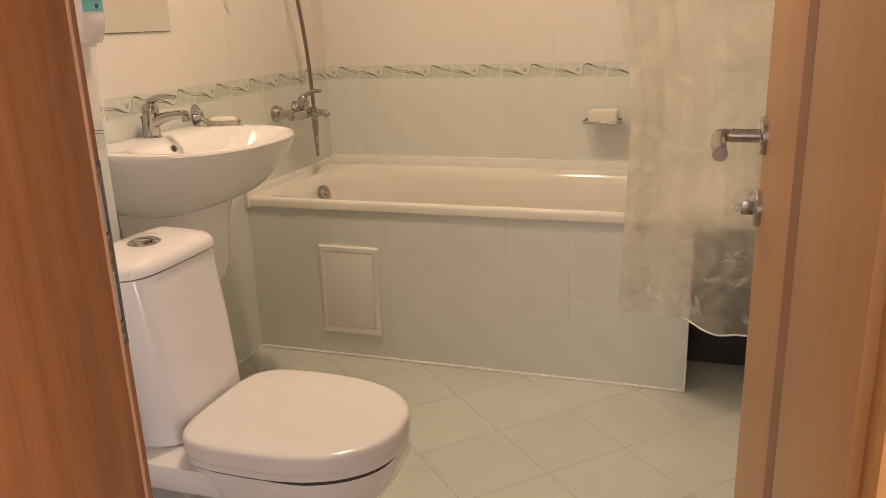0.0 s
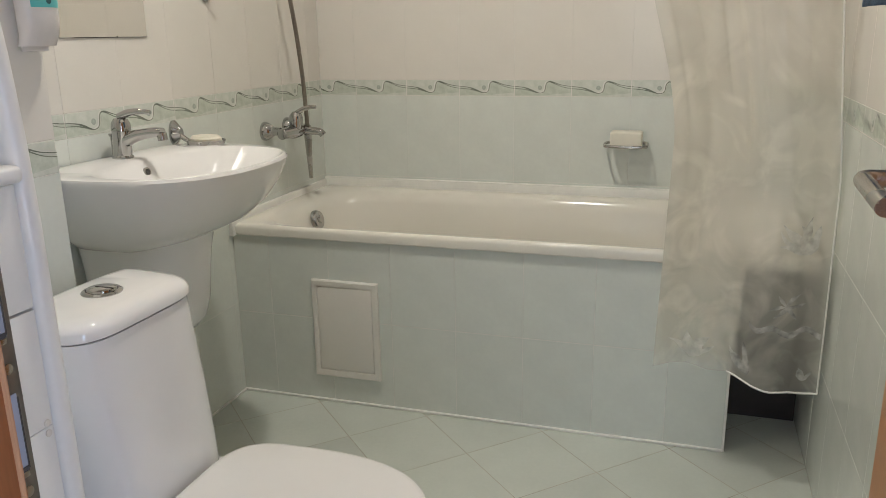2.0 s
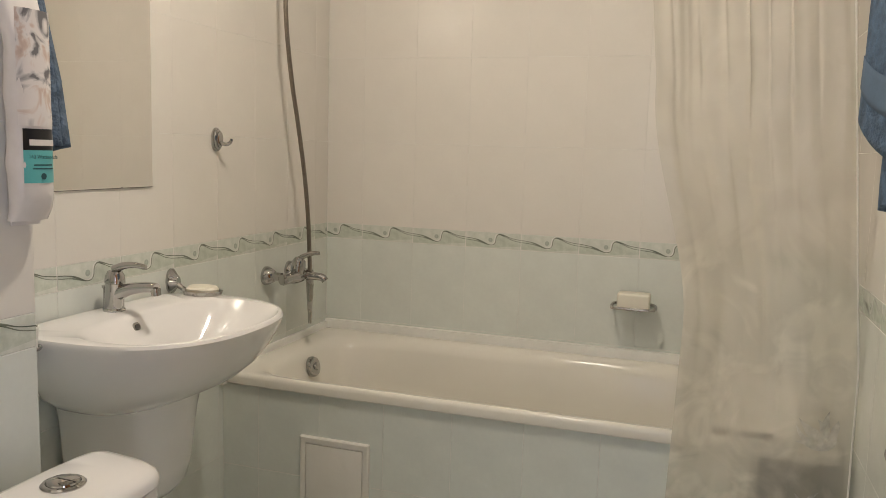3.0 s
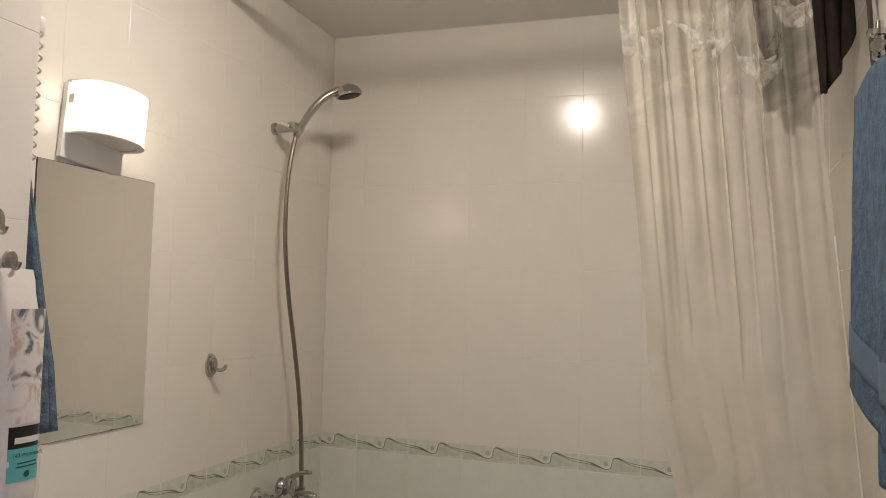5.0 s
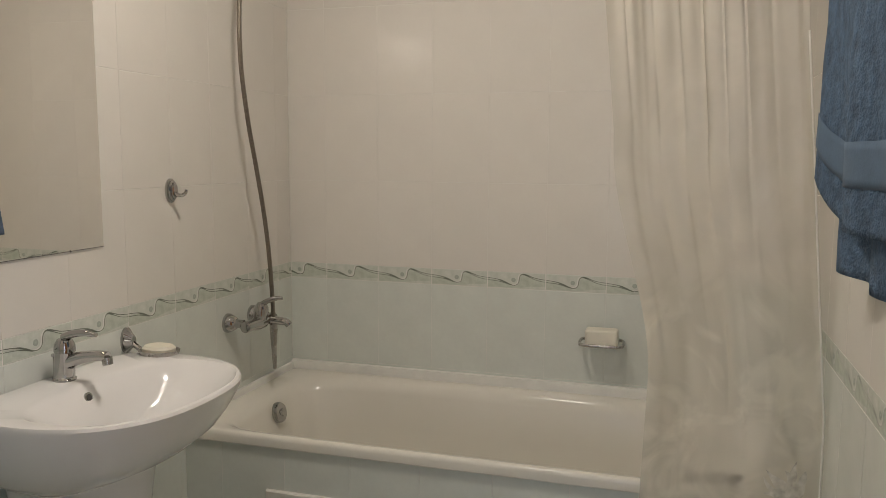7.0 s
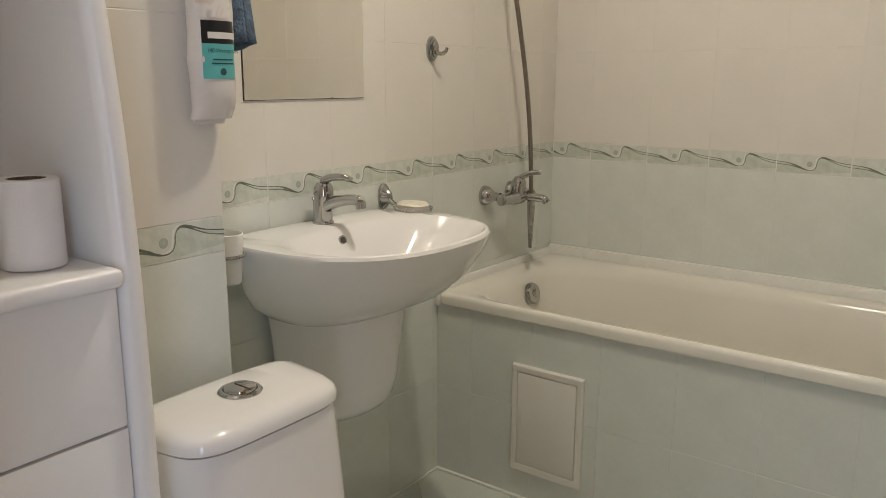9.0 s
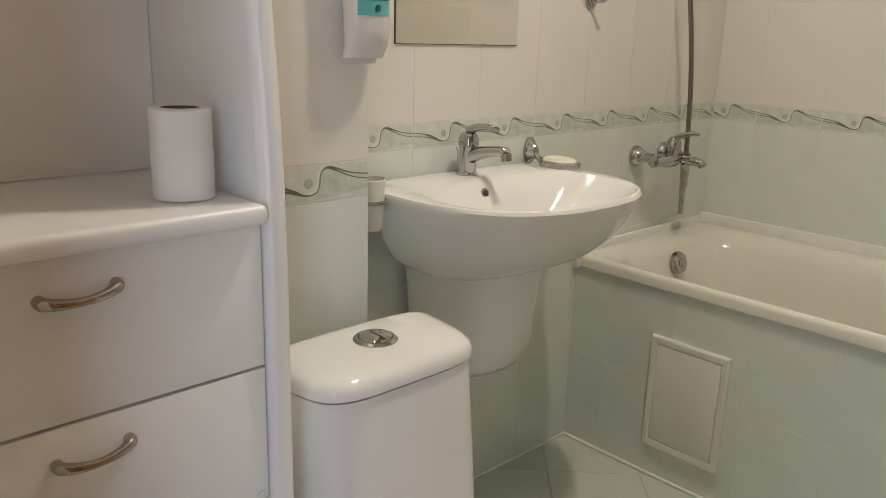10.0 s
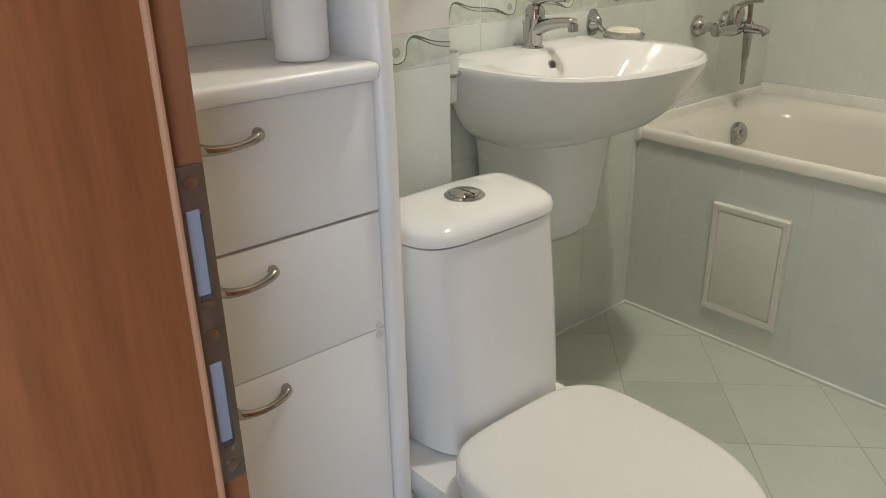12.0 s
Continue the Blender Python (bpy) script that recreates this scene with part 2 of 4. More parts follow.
def flower_print(name):
    m, n, l, b = nodes_of(name)
    co, t, u = n.new("ShaderNodeTexCoord"), n.new("ShaderNodeTexNoise"), n.new("ShaderNodeTexNoise")
    t.inputs["Scale"].default_value, t.inputs["Detail"].default_value, t.inputs["Distortion"].default_value = 20, 3, 1.2
    u.inputs["Scale"].default_value = 25
    r = n.new("ShaderNodeValToRGB")
    els = r.color_ramp.elements
    els[0].position, els[0].color = 0.34, (0.19, 0.185, 0.19, 1)
    els[1].position, els[1].color = 0.47, (0.765, 0.725, 0.695, 1)
    for pos, c in ((0.40, (0.52, 0.50, 0.49, 1)), (0.53, (0.765, 0.725, 0.695, 1)), (0.60, (0.66, 0.54, 0.47, 1)), (0.70, (0.55, 0.43, 0.37, 1))):
        e = els.new(pos)
        e.color = c
    l.new(co.outputs["Object"], t.inputs["Vector"])
    l.new(t.outputs["Fac"], r.inputs["Fac"])
    l.new(r.outputs["Color"], b.inputs["Base Color"])
    b.inputs["Roughness"].default_value = 0.25
    return m


FLOWER = flower_print("cotton_flower_print")
BAGINK = paint("dark_ink", (0.02, 0.08, 0.09), 0.4)
PAPER = paint("tissue_paper", (0.80, 0.79, 0.78), 0.9, vary=0.03, scale=20, fine=260, bump=0.4)
CARD = paint("brown_card", (0.16, 0.11, 0.08), 0.9, vary=0.2)
SOAP = paint("cream_soap", (0.78, 0.74, 0.62), 0.45, vary=0.04, scale=20)
PIPEWHITE = paint("white_pipe_plastic", (0.72, 0.68, 0.62), 0.4, vary=0.04)
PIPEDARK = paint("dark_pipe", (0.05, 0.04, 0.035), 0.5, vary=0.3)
RUBBER = paint("black_rubber", (0.02, 0.02, 0.02), 0.6, vary=0.3)
CORD = paint("white_cord", (0.70, 0.66, 0.62), 0.4, vary=0.05)
SHADE = frosted_glass("lit_lamp_glass")
DOME = glow("lit_ceiling_glass", (1.0, 0.86, 0.68), 6.0)
MIRROR = paint("mirror_glass", (0.88, 0.865, 0.83), 0.015, 1.0, vary=0.01, scale=3, bump=0, rough_vary=0.008)


# ---- builders ----
ORIGIN = {}


def root(name, at, label, category, group=""):
    e = new(name)
    e.location = at
    e.empty_display_size = 0.05
    ORIGIN[e] = Vector(at)
    return tagged(e, label, category, group)


def part(name, bm, material, parent=None, label="", sharp=35):
    """Links a bmesh, built in the room's coordinates, as one mesh under its thing."""
    at = ORIGIN[parent] if parent else Vector((0, 0, 0))
    bmesh.ops.recalc_face_normals(bm, faces=bm.faces)
    bmesh.ops.translate(bm, vec=-at, verts=bm.verts)
    me = bpy.data.meshes.new(name)
    bm.to_mesh(me)
    bm.free()
    me.materials.append(material)
    me.shade_smooth()
    me.set_sharp_from_angle(angle=radians(sharp))
    ob = new(name, me)
    ORIGIN[ob] = at
    if parent:
        ob.parent = parent
    return tagged(ob, label)


def structure(ob, label, category):
    return tagged(ob, label, category, kind="structure")


def box(lo, hi, bevel=0.0, segs=2, bm=None):
    bm2 = bmesh.new()
    bmesh.ops.create_cube(bm2, size=1, matrix=Matrix.Translation([(a + b) / 2 for a, b in zip(lo, hi)]) @ Matrix.Diagonal((*[b - a for a, b in zip(lo, hi)], 1)))
    if bevel:
        bmesh.ops.bevel(bm2, geom=bm2.edges[:], offset=bevel, segments=segs, affect="EDGES", profile=0.6)
    return merge(bm, bm2)


def merge(bm, bm2):
    if bm is None:
        return bm2
    me = bpy.data.meshes.new("tmp")
    bm2.to_mesh(me)
    bm2.free()
    bm.from_mesh(me)
    bpy.data.meshes.remove(me)
    return bm


def loft(rings, cap=True, closed=True, bm=None):
    """Skins rings of equal length; caps the first and last."""
    bm = bm or bmesh.new()
    vs = [[bm.verts.new(p) for p in r] for r in rings]
    n = len(rings[0])
    for a, b in zip(vs, vs[1:]):
        for i in range(n if closed else n - 1):
            j = (i + 1) % n
            bm.faces.new((a[i], a[j], b[j], b[i]))
    if cap is True:
        bm.faces.new(vs[0][::-1])
    if cap:
        bm.faces.new(vs[-1])
    return bm


def ring_at(c, axis, r, n=20):
    w = Vector(axis).normalized()
    u = w.orthogonal().normalized()
    v = w.cross(u)
    return [Vector(c) + r * (math.cos(2 * math.pi * k / n) * u + math.sin(2 * math.pi * k / n) * v) for k in range(n)]


def turned(base, axis, profile, n=24, bm=None):
    """A body turned about an axis from base: profile of (distance along, radius)."""
    w = Vector(axis).normalized()
    return loft([ring_at(Vector(base) + d * w, w, max(r, 1e-4), n) for d, r in profile], bm=bm)


def tube(points, radius, n=10, bm=None, steps=6):
    """A round tube along a smooth curve through the points; radius may be a list."""
    pts = smooth([Vector(p) for p in points], steps)
    rad = radius if isinstance(radius, (list, tuple)) else [radius] * len(points)
    rings, u = [], None
    for i, p in enumerate(pts):
        d = (pts[min(i + 1, len(pts) - 1)] - pts[max(i - 1, 0)]).normalized()
        u = d.orthogonal().normalized() if u is None else (u - u.dot(d) * d).normalized()
        v = d.cross(u)
        k = i / steps
        a = min(int(k), len(rad) - 2)
        r = rad[a] + (rad[a + 1] - rad[a]) * (k - a)
        rings.append([p + r * (math.cos(2 * math.pi * j / n) * u + math.sin(2 * math.pi * j / n) * v) for j in range(n)])
    return loft(rings, bm=bm)


def smooth(pts, steps):
    out = []
    for i in range(len(pts) - 1):
        p0, p1, p2, p3 = pts[max(i - 1, 0)], pts[i], pts[i + 1], pts[min(i + 2, len(pts) - 1)]
        for k in range(steps):
            t = k / steps
            out.append(0.5 * ((2 * p1) + (p2 - p0) * t + (2 * p0 - 5 * p1 + 4 * p2 - p3) * t * t + (3 * p1 - p0 - 3 * p2 + p3) * t ** 3))
    out.append(pts[-1])
    return out


def oval(cx, cy, z, ax, ay, e=2.0, n=56, back=None, eb=None):
    """A super-ellipse in plan; back, eb: another half-length and exponent on its -x half."""
    out = []
    for k in range(n):
        a = 2 * math.pi * k / n
        c, s = math.cos(a), math.sin(a)
        rx, ex = (back, eb or e) if (c < 0 and back) else (ax, e)
        out.append(Vector((cx + math.copysign(abs(c) ** (2 / ex), c) * rx, cy + math.copysign(abs(s) ** (2 / ex), s) * ay, z)))
    return out


def cloth(bm_rows):
    bm = bmesh.new()
    vs = [[bm.verts.new(p) for p in r] for r in bm_rows]
    for a, b in zip(vs, vs[1:]):
        for i in range(len(a) - 1):
            bm.faces.new((a[i], a[i + 1], b[i + 1], b[i]))
    return bm


# ---- room: shell ----
XR, YB, ZC, YD = 1.685, 3.0, 2.43, 0.622      # right wall, back wall, ceiling, door wall's inner face
XC, YC = 0.33, 1.322                          # boxed-in column: its face and its end
G = 0.0007                                    # grout lies this far behind the tiles
wall_left = structure(part("wall_left", box((-0.12, YC - 0.1, -0.05), (-G, YB + 0.12, ZC + 0.02)), GROUT), "tiled bathroom wall, cream above and sage green below", "wall")
wall_back = structure(part("wall_back", box((-G, YB + G, -0.05), (XR + 0.12, YB + 0.12, ZC + 0.02)), GROUT), "tiled wall behind the bathtub, cream above sage green", "wall")
wall_right = structure(part("wall_right", box((XR + G, 0.40, -0.05), (XR + 0.12, YB + G, ZC + 0.02)), GROUT), "tiled bathroom wall beside the door", "wall")
wall_column = structure(part("wall_column", box((-0.12, YD - 0.01, -0.05), (XC - G, YC - G, ZC + 0.02)), GROUT), "boxed-in tiled pipe column behind the toilet", "wall")
bm = box((-0.12, 0.362, -0.05), (0.93, YD, ZC + 0.02))
box((1.588, 0.362, -0.05), (XR + G, YD, ZC + 0.02), bm=bm)
box((0.93, 0.362, 2.05), (1.588, YD, ZC + 0.02), bm=bm)
wall_door = structure(part("wall_door", bm, HALLPAINT), "painted partition wall with the doorway", "wall")
ceiling = structure(part("ceiling", box((-0.12, 0.40, ZC), (XR + 0.12, YB + 0.12, ZC + 0.1)), PLASTER), "plain white painted bathroom ceiling", "ceiling")
floor = structure(part("floor", box((-0.12, 0.46, -0.12), (XR + 0.12, YB + 0.12, -G)), FGROUT), "pale green floor tiles laid diagonally", "floor")

# hall behind the doorway
structure(part("hall_floor", box((-0.7, -1.7, -0.1), (2.7, 0.46, -0.002)), HALLFLOOR), "brown laminate hall floor", "floor")
structure(part("hall_ceiling", box((-0.7, -1.7, ZC + 0.02), (2.7, 0.362, ZC + 0.12)), PLASTER), "plain hall ceiling", "ceiling")
bm = box((-0.82, -1.7, -0.05), (-0.7, 0.362, ZC + 0.05))
box((-0.82, 0.362, -0.05), (-0.12, 0.52, ZC + 0.05), bm=bm)
structure(part("hall_wall_west", bm, HALLPAINT), "painted hall wall", "wall")
bm = box((2.7, -1.7, -0.05), (2.82, -1.04, ZC + 0.05))
box((2.7, 0.20, -0.05), (2.82, 0.362, ZC + 0.05), bm=bm)
box((2.7, -1.04, -0.05), (2.82, 0.20, 0.12), bm=bm)
box((2.7, -1.04, 2.15), (2.82, 0.20, ZC + 0.05), bm=bm)
box((XR + 0.12, 0.362, -0.05), (2.82, 0.52, ZC + 0.05), bm=bm)
structure(part("hall_wall_east", bm, HALLPAINT), "painted hall wall with a window opening", "wall")
bm = box((-0.82, -1.82, -0.05), (0.78, -1.7, ZC + 0.05))
box((1.92, -1.82, -0.05), (2.82, -1.7, ZC + 0.05), bm=bm)
box((0.78, -1.82, -0.05), (1.92, -1.7, 0.73), bm=bm)
box((0.78, -1.82, 2.07), (1.92, -1.7, ZC + 0.05), bm=bm)
structure(part("hall_wall_south", bm, HALLPAINT), "painted hall wall with a window opening", "wall")

# ---- doorway ----
frame_door = root("door_1", (0.955, 0.6, 0), "beech veneer door lining around the bathroom doorway", "door frame")
structure(frame_door, "", "")
# light is in the colour: left jamb the shaded veneer, right jamb the lit
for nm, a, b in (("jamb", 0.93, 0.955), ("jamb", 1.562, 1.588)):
    j = part(nm, box((a, 0.352, 0.0), (b, 0.603, 2.05), 0.002), BEECHSHADED if a < 1.2 else BEECHLIT, frame_door)
part("rebate_strip", box((0.93, 0.603, 0.0), (0.9445, 0.6235, 2.05), 0.001), BEECHDARK, frame_door)
part("rebate_strip", box((1.5725, 0.603, 0.0), (1.588, 0.6235, 2.05), 0.001), BEECHDARK, frame_door)
part("head", box((0.955, 0.352, 2.025), (1.562, 0.603, 2.05), 0.002), BEECHSHADED, frame_door)
part("seal", box((0.9445, 0.6005, 0.0), (0.9570, 0.6045, 2.03), 0.002), wood("light_seal", (0.36, 0.18, 0.09), (0.48, 0.27, 0.15), 0.5), frame_door)
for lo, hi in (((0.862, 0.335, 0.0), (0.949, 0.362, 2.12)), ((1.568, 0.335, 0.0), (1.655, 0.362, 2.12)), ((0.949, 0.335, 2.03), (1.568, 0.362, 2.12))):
    part("casing", box(lo, hi, 0.006, 3), BEECHSHADED if lo[0] < 1.5 else BEECHLIT, frame_door)
plate = part("strike_plate", box((0.944, 0.6065, 0.822), (0.9462, 0.6225, 1.012), 0.0008), STRIKE, frame_door, "worn steel strike plate")
for z0, z1 in ((0.938, 0.992), (0.846, 0.904)):
    # pocket's light and shade are in the colours: pale face, near-black edges
    part("strike_slot", box((0.9463, 0.6100, z0 + 0.004), (0.9468, 0.6170, z1 - 0.003), 0.0004), SLOT, plate, "strike pocket, painted pale as if lit")
    part("slot_edge", box((0.9463, 0.6171, z0 + 0.002), (0.9467, 0.6184, z1 - 0.006)), SHADOWGAP, plate, "slot edge shade, painted dark")
    part("slot_edge", box((0.9463, 0.6112, z0 + 0.0005), (0.9467, 0.6175, z0 + 0.0036)), SHADOWGAP, plate, "slot edge shade, painted dark")
    part("slot_lip", box((0.9463, 0.6114, z0 - 0.0035), (0.9470, 0.6172, z0 + 0.0002), 0.0003), STEEL, plate, "bright steel lip")
for z in (0.918, 0.832, 1.003):
    part("screw", turned((0.9462, 0.6145, z), (1, 0, 0), [(0, 0.0038), (0.0008, 0.0036), (0.0012, 0.001)], 12), STEEL, plate)

leaf = root("door", (1.575, 0.655, 0.01), "open beech veneer bathroom door standing against the tiled wall", "door")
part("door_leaf", box((1.575, 0.652, 0.012), (1.611, 1.212, 2.02), 0.002), BEECHLIT, leaf)
# shade beside the hinges, painted as a dark strip on the leaf
part("edge_band", box((1.5735, 0.652, 0.012), (1.5755, 0.775, 2.02), 0.0005), BEECHDARK, leaf, "hinge-side shade, painted as a dark band")
part("leaf_rebate", box((1.588, 0.636, 0.012), (1.611, 0.6505, 2.02), 0.002), BEECHDARK, leaf)
h = part("door_handle", turned((1.575, 1.157, 0.964), (-1, 0, 0), [(0, 0.026), (0.006, 0.026), (0.0085, 0.024), (0.0086, 0.0092), (0.052, 0.0092)], 28), STEEL, leaf, "brushed steel lever handle")
part("lever", tube([(1.524, 1.157, 0.964), (1.516, 1.153, 0.964), (1.514, 1.142, 0.963), (1.514, 1.09, 0.960), (1.515, 1.045, 0.957)], 0.0095, 16), STEEL, h)
k = part("key_rose", turned((1.575, 1.157, 0.864), (-1, 0, 0), [(0, 0.026), (0.006, 0.026), (0.0085, 0.024)], 28), STEEL, leaf, "brushed steel thumb-turn rose")
part("thumb_turn", box((1.549, 1.153, 0.854), (1.566, 1.161, 0.874), 0.003), STEEL, k)

# ---- ceiling and wall lamps ----
cl = root("ceiling_light", (LAMP[0], LAMP[1], ZC), "round frosted ceiling lamp, lit", "lamp")
part("base", turned((LAMP[0], LAMP[1], ZC), (0, 0, -1), [(0, 0.085), (0.006, 0.085), (0.008, 0.080)], 40), LACQUER, cl)
dome = part("shade", turned((LAMP[0], LAMP[1], ZC - 0.008), (0, 0, -1), [(0, 0.076), (0.020, 0.074), (0.040, 0.064), (0.054, 0.040), (0.060, 0.008)], 40), DOME, cl)
dome.visible_shadow = False                   # frosted glass round the bulb


def wall_lamp(y0, y1, z0, z1):
    yc, hw = (y0 + y1) / 2, (y1 - y0) / 2
    r = root("wall_lamp", (0, yc, z0), "half-round frosted glass wall lamp over the mirror, lit", "lamp")

    def arc(rad, z, dep, x0=0.0145):
        return [Vector((x0 + dep * math.sin(math.pi * k / 28) ** 0.62, yc - rad * math.cos(math.pi * k / 28), z)) for k in range(29)]
    part("back_plate", box((0.001, yc - 0.098, z0 - 0.056), (0.014, yc + 0.090, z1 - 0.004), 0.003), LACQUER, r)
    rings = [arc(hw, z0 + (z1 - z0) * k / 26, 0.098 + 0.0014 * (k % 2)) for k in range(27)]
    part("shade", loft(rings, cap=False, closed=False), SHADE, r, "ribbed frosted glass", sharp=60)
    part("top_cover", loft([arc(hw + 0.001, z1 + 0.0005, 0.100, 0.001), arc(hw + 0.001, z1 + 0.0035, 0.100, 0.001)]), PIPEWHITE, r, "thin top cover")
    part("bottom_cover", loft([arc(hw - 0.003, z0 + 0.001, 0.096, 0.0145), arc(hw - 0.003, z0 + 0.004, 0.096, 0.0145)]), PIPEWHITE, r, "white bottom cover")
    part("rim", loft([arc(hw + 0.002, z0 - 0.003, 0.102), arc(hw + 0.002, z0, 0.102), arc(hw - 0.012, z0, 0.085), arc(hw - 0.012, z0 - 0.003, 0.085), arc(hw + 0.002, z0 - 0.003, 0.102)], cap=False, closed=False), PIPEWHITE, r)
    part("side_clip", box((0.02, y0 - 0.010, z0 + 0.062), (0.034, y0 + 0.001, z0 + 0.084), 0.002), PIPEWHITE, r)
    r.rotation_euler = (radians(-4.5), 0, 0)
    return r


wall_lamp(1.706, 1.884, 1.787, 1.903)

# ---- bathtub ----
X0, X1, Y0, Y1, ZT = 0.004, 1.681, 2.311, 2.996, 0.560
tub = root("bathtub", (0.84, 2.65, 0.0), "built-in cream enamel bathtub with tiled front", "bathtub")


def tub_ring(ix0, ix1, iy0, iy1, z, e, n=96):
    cx, cy, ax, ay = (X0 + ix0 + X1 - ix1) / 2, (Y0 + iy0 + Y1 - iy1) / 2, (X1 - ix1 - X0 - ix0) / 2, (Y1 - iy1 - Y0 - iy0) / 2
    return oval(cx, cy, z, ax, ay, e, n)


part("rim", loft([tub_ring(0.002, 0.002, 0.004, 0.002, 0.5265, 40), tub_ring(0, 0, 0.001, 0, 0.530, 40), tub_ring(0, 0, 0, 0, ZT - 0.011, 40), tub_ring(0.002, 0.002, 0.0025, 0.002, ZT - 0.004, 38), tub_ring(0.006, 0.006, 0.007, 0.006, ZT, 34), tub_ring(0.012, 0.012, 0.013, 0.012, ZT + 0.001, 28),
                  tub_ring(0.030, 0.05, 0.026, 0.030, ZT - 0.001, 14), tub_ring(0.050, 0.08, 0.036, 0.048, ZT - 0.005, 8.5), tub_ring(0.070, 0.095, 0.043, 0.060, ZT - 0.016, 6.5),
                  tub_ring(0.088, 0.12, 0.050, 0.072, ZT - 0.045, 5.6), tub_ring(0.115, 0.20, 0.066, 0.090, ZT - 0.16, 5.0), tub_ring(0.150, 0.30, 0.090, 0.115, ZT - 0.30, 4.6),
                  tub_ring(0.185, 0.36, 0.125, 0.150, ZT - 0.365, 4.0), tub_ring(0.26, 0.44, 0.19, 0.21, ZT - 0.39, 3.2), tub_ring(0.6, 0.75, 0.3, 0.3, ZT - 0.395, 2.4)], cap="end"), ENAMEL, tub, "glossy cream enamel shell")
o = part("overflow_drain", turned((0.102, 2.69, 0.490), (1, 0, 0.25), [(0, 0.035), (0.010, 0.035), (0.017, 0.031), (0.019, 0.014), (0.025, 0.012), (0.026, 0.003)], 28), CHROME, tub, "chrome overflow knob")
bm = box((0.004, 2.979, ZT - 0.002), (1.681, 2.9995, 0.593), 0.004)
part("back_trim", bm, SILICONE, tub, "white sealing strip")
part("side_trim", box((0.0005, 2.305, 0.522), (0.014, 2.984, 0.584), 0.003), SILICONE, tub, "white sealing strip")
for x in (1.52, 1.60):
    part("foot", turned((x, 2.62 + (x - 1.52), 0.0), (0, 0, 1), [(0, 0.028), (0.01, 0.028), (0.02, 0.012), (0.19, 0.012)], 14), PIPEDARK, tub)

# added board, coloured dark in place of the shade under the tub
part("back_board", box((1.40, 2.56, 0.0), (1.683, 2.58, 0.50)), PIPEDARK, tub, "added dark board in place of shade under the tub")
apron = structure(part("wall_apron", box((0.0, 2.3228, -0.01), (1.4785, 2.385, 0.5255)), GROUT), "tiled masonry front under the bathtub rim", "wall")
part("edge_trim", box((1.4765, 2.319, 0.0), (1.4835, 2.39, 0.5255), 0.002), SILICONE, apron, "white edge strip")
part("base_sealant", box((0.0, 2.3135, 0.0), (1.478, 2.3265, 0.007), 0.003), SILICONE, apron, "white sealant joint")
structure(part("baseboard", box((0.0, 1.33, 0.0), (0.007, 2.32, 0.006), 0.0025), SILICONE), "white sealant joint along the floor", "trim")

hatch = root("access_hatch", (0.375, 2.322, 0.09), "white plastic access hatch set in the tub front", "hatch")
def rect(x0, x1, z0, z1, y):
    return [Vector(p) for p in ((x0, y, z0), (x1, y, z0), (x1, y, z1), (x0, y, z1))]


bm = loft([rect(0.267, 0.483, 0.089, 0.402, 2.3225), rect(0.267, 0.483, 0.089, 0.402, 2.312), rect(0.270, 0.480, 0.092, 0.399, 2.309), rect(0.283, 0.467, 0.108, 0.385, 2.309), rect(0.285, 0.4645, 0.111, 0.382, 2.311), rect(0.285, 0.4645, 0.111, 0.382, 2.3225)], cap=False)
part("hatch_frame", bm, HATCHWHITE, hatch)
# near-black backing paints the shade in the hatch joint
part("gap", box((0.284, 2.3195, 0.110), (0.466, 2.3225, 0.383)), SHADOWGAP, hatch)
part("hatch_door", box((0.286, 2.3102, 0.1125), (0.4635, 2.3215, 0.381), 0.002), HATCHWHITE, hatch)

# ---- bath mixer and shower ----
mx = root("bath_mixer", (0, 2.63, 0.80), "chrome wall-mounted bath mixer with a lever", "tap")
for y in (2.563, 2.713):
    rs = part("rose", turned((0, y, 0.815), (1, 0, 0), [(0, 0.031), (0.008, 0.031), (0.03, 0.020), (0.034, 0.014), (0.06, 0.013)], 24), CHROME, mx)
part("body", turned((0.072, 2.545, 0.808), (0, 1, 0), [(0, 0.010), (0.004, 0.018), (0.05, 0.018), (0.07, 0.024), (0.11, 0.024), (0.13, 0.018), (0.18, 0.018), (0.185, 0.010)], 24), CHROME, mx)
part("cartridge", turned((0.076, 2.635, 0.82), (0.15, 0, 1), [(0, 0.023), (0.025, 0.024), (0.04, 0.022), (0.052, 0.014), (0.055, 0.004)], 24), CHROME, mx)
part("lever", tube([(0.084, 2.635, 0.868), (0.105, 2.638, 0.880), (0.13, 2.641, 0.888), (0.152, 2.644, 0.889)], [0.009, 0.0085, 0.0075, 0.006], 12), CHROME, mx)
part("spout", tube([(0.08, 2.69, 0.806), (0.105, 2.694, 0.804), (0.135, 2.698, 0.800), (0.146, 2.70, 0.789)], [0.014, 0.0135, 0.0125, 0.012], 14), CHROME, mx)
part("outlet", turned((0.088, 2.70, 0.79), (0, 0.02, -1), [(0, 0.013), (0.02, 0.013), (0.025, 0.0125), (0.14, 0.0065), (0.152, 0.006)], 18), STEEL, mx, "conical steel hose end")

sh = root("shower_set", (0.03, 2.59, 1.99), "chrome hand shower with a steel hose on a wall bracket", "shower")
part("wall_rose", turned((0.0, 2.585, 1.992), (1, 0, 0), [(0, 0.020), (0.01, 0.020), (0.014, 0.014), (0.062, 0.014), (0.066, 0.010)], 20), CHROME, sh)
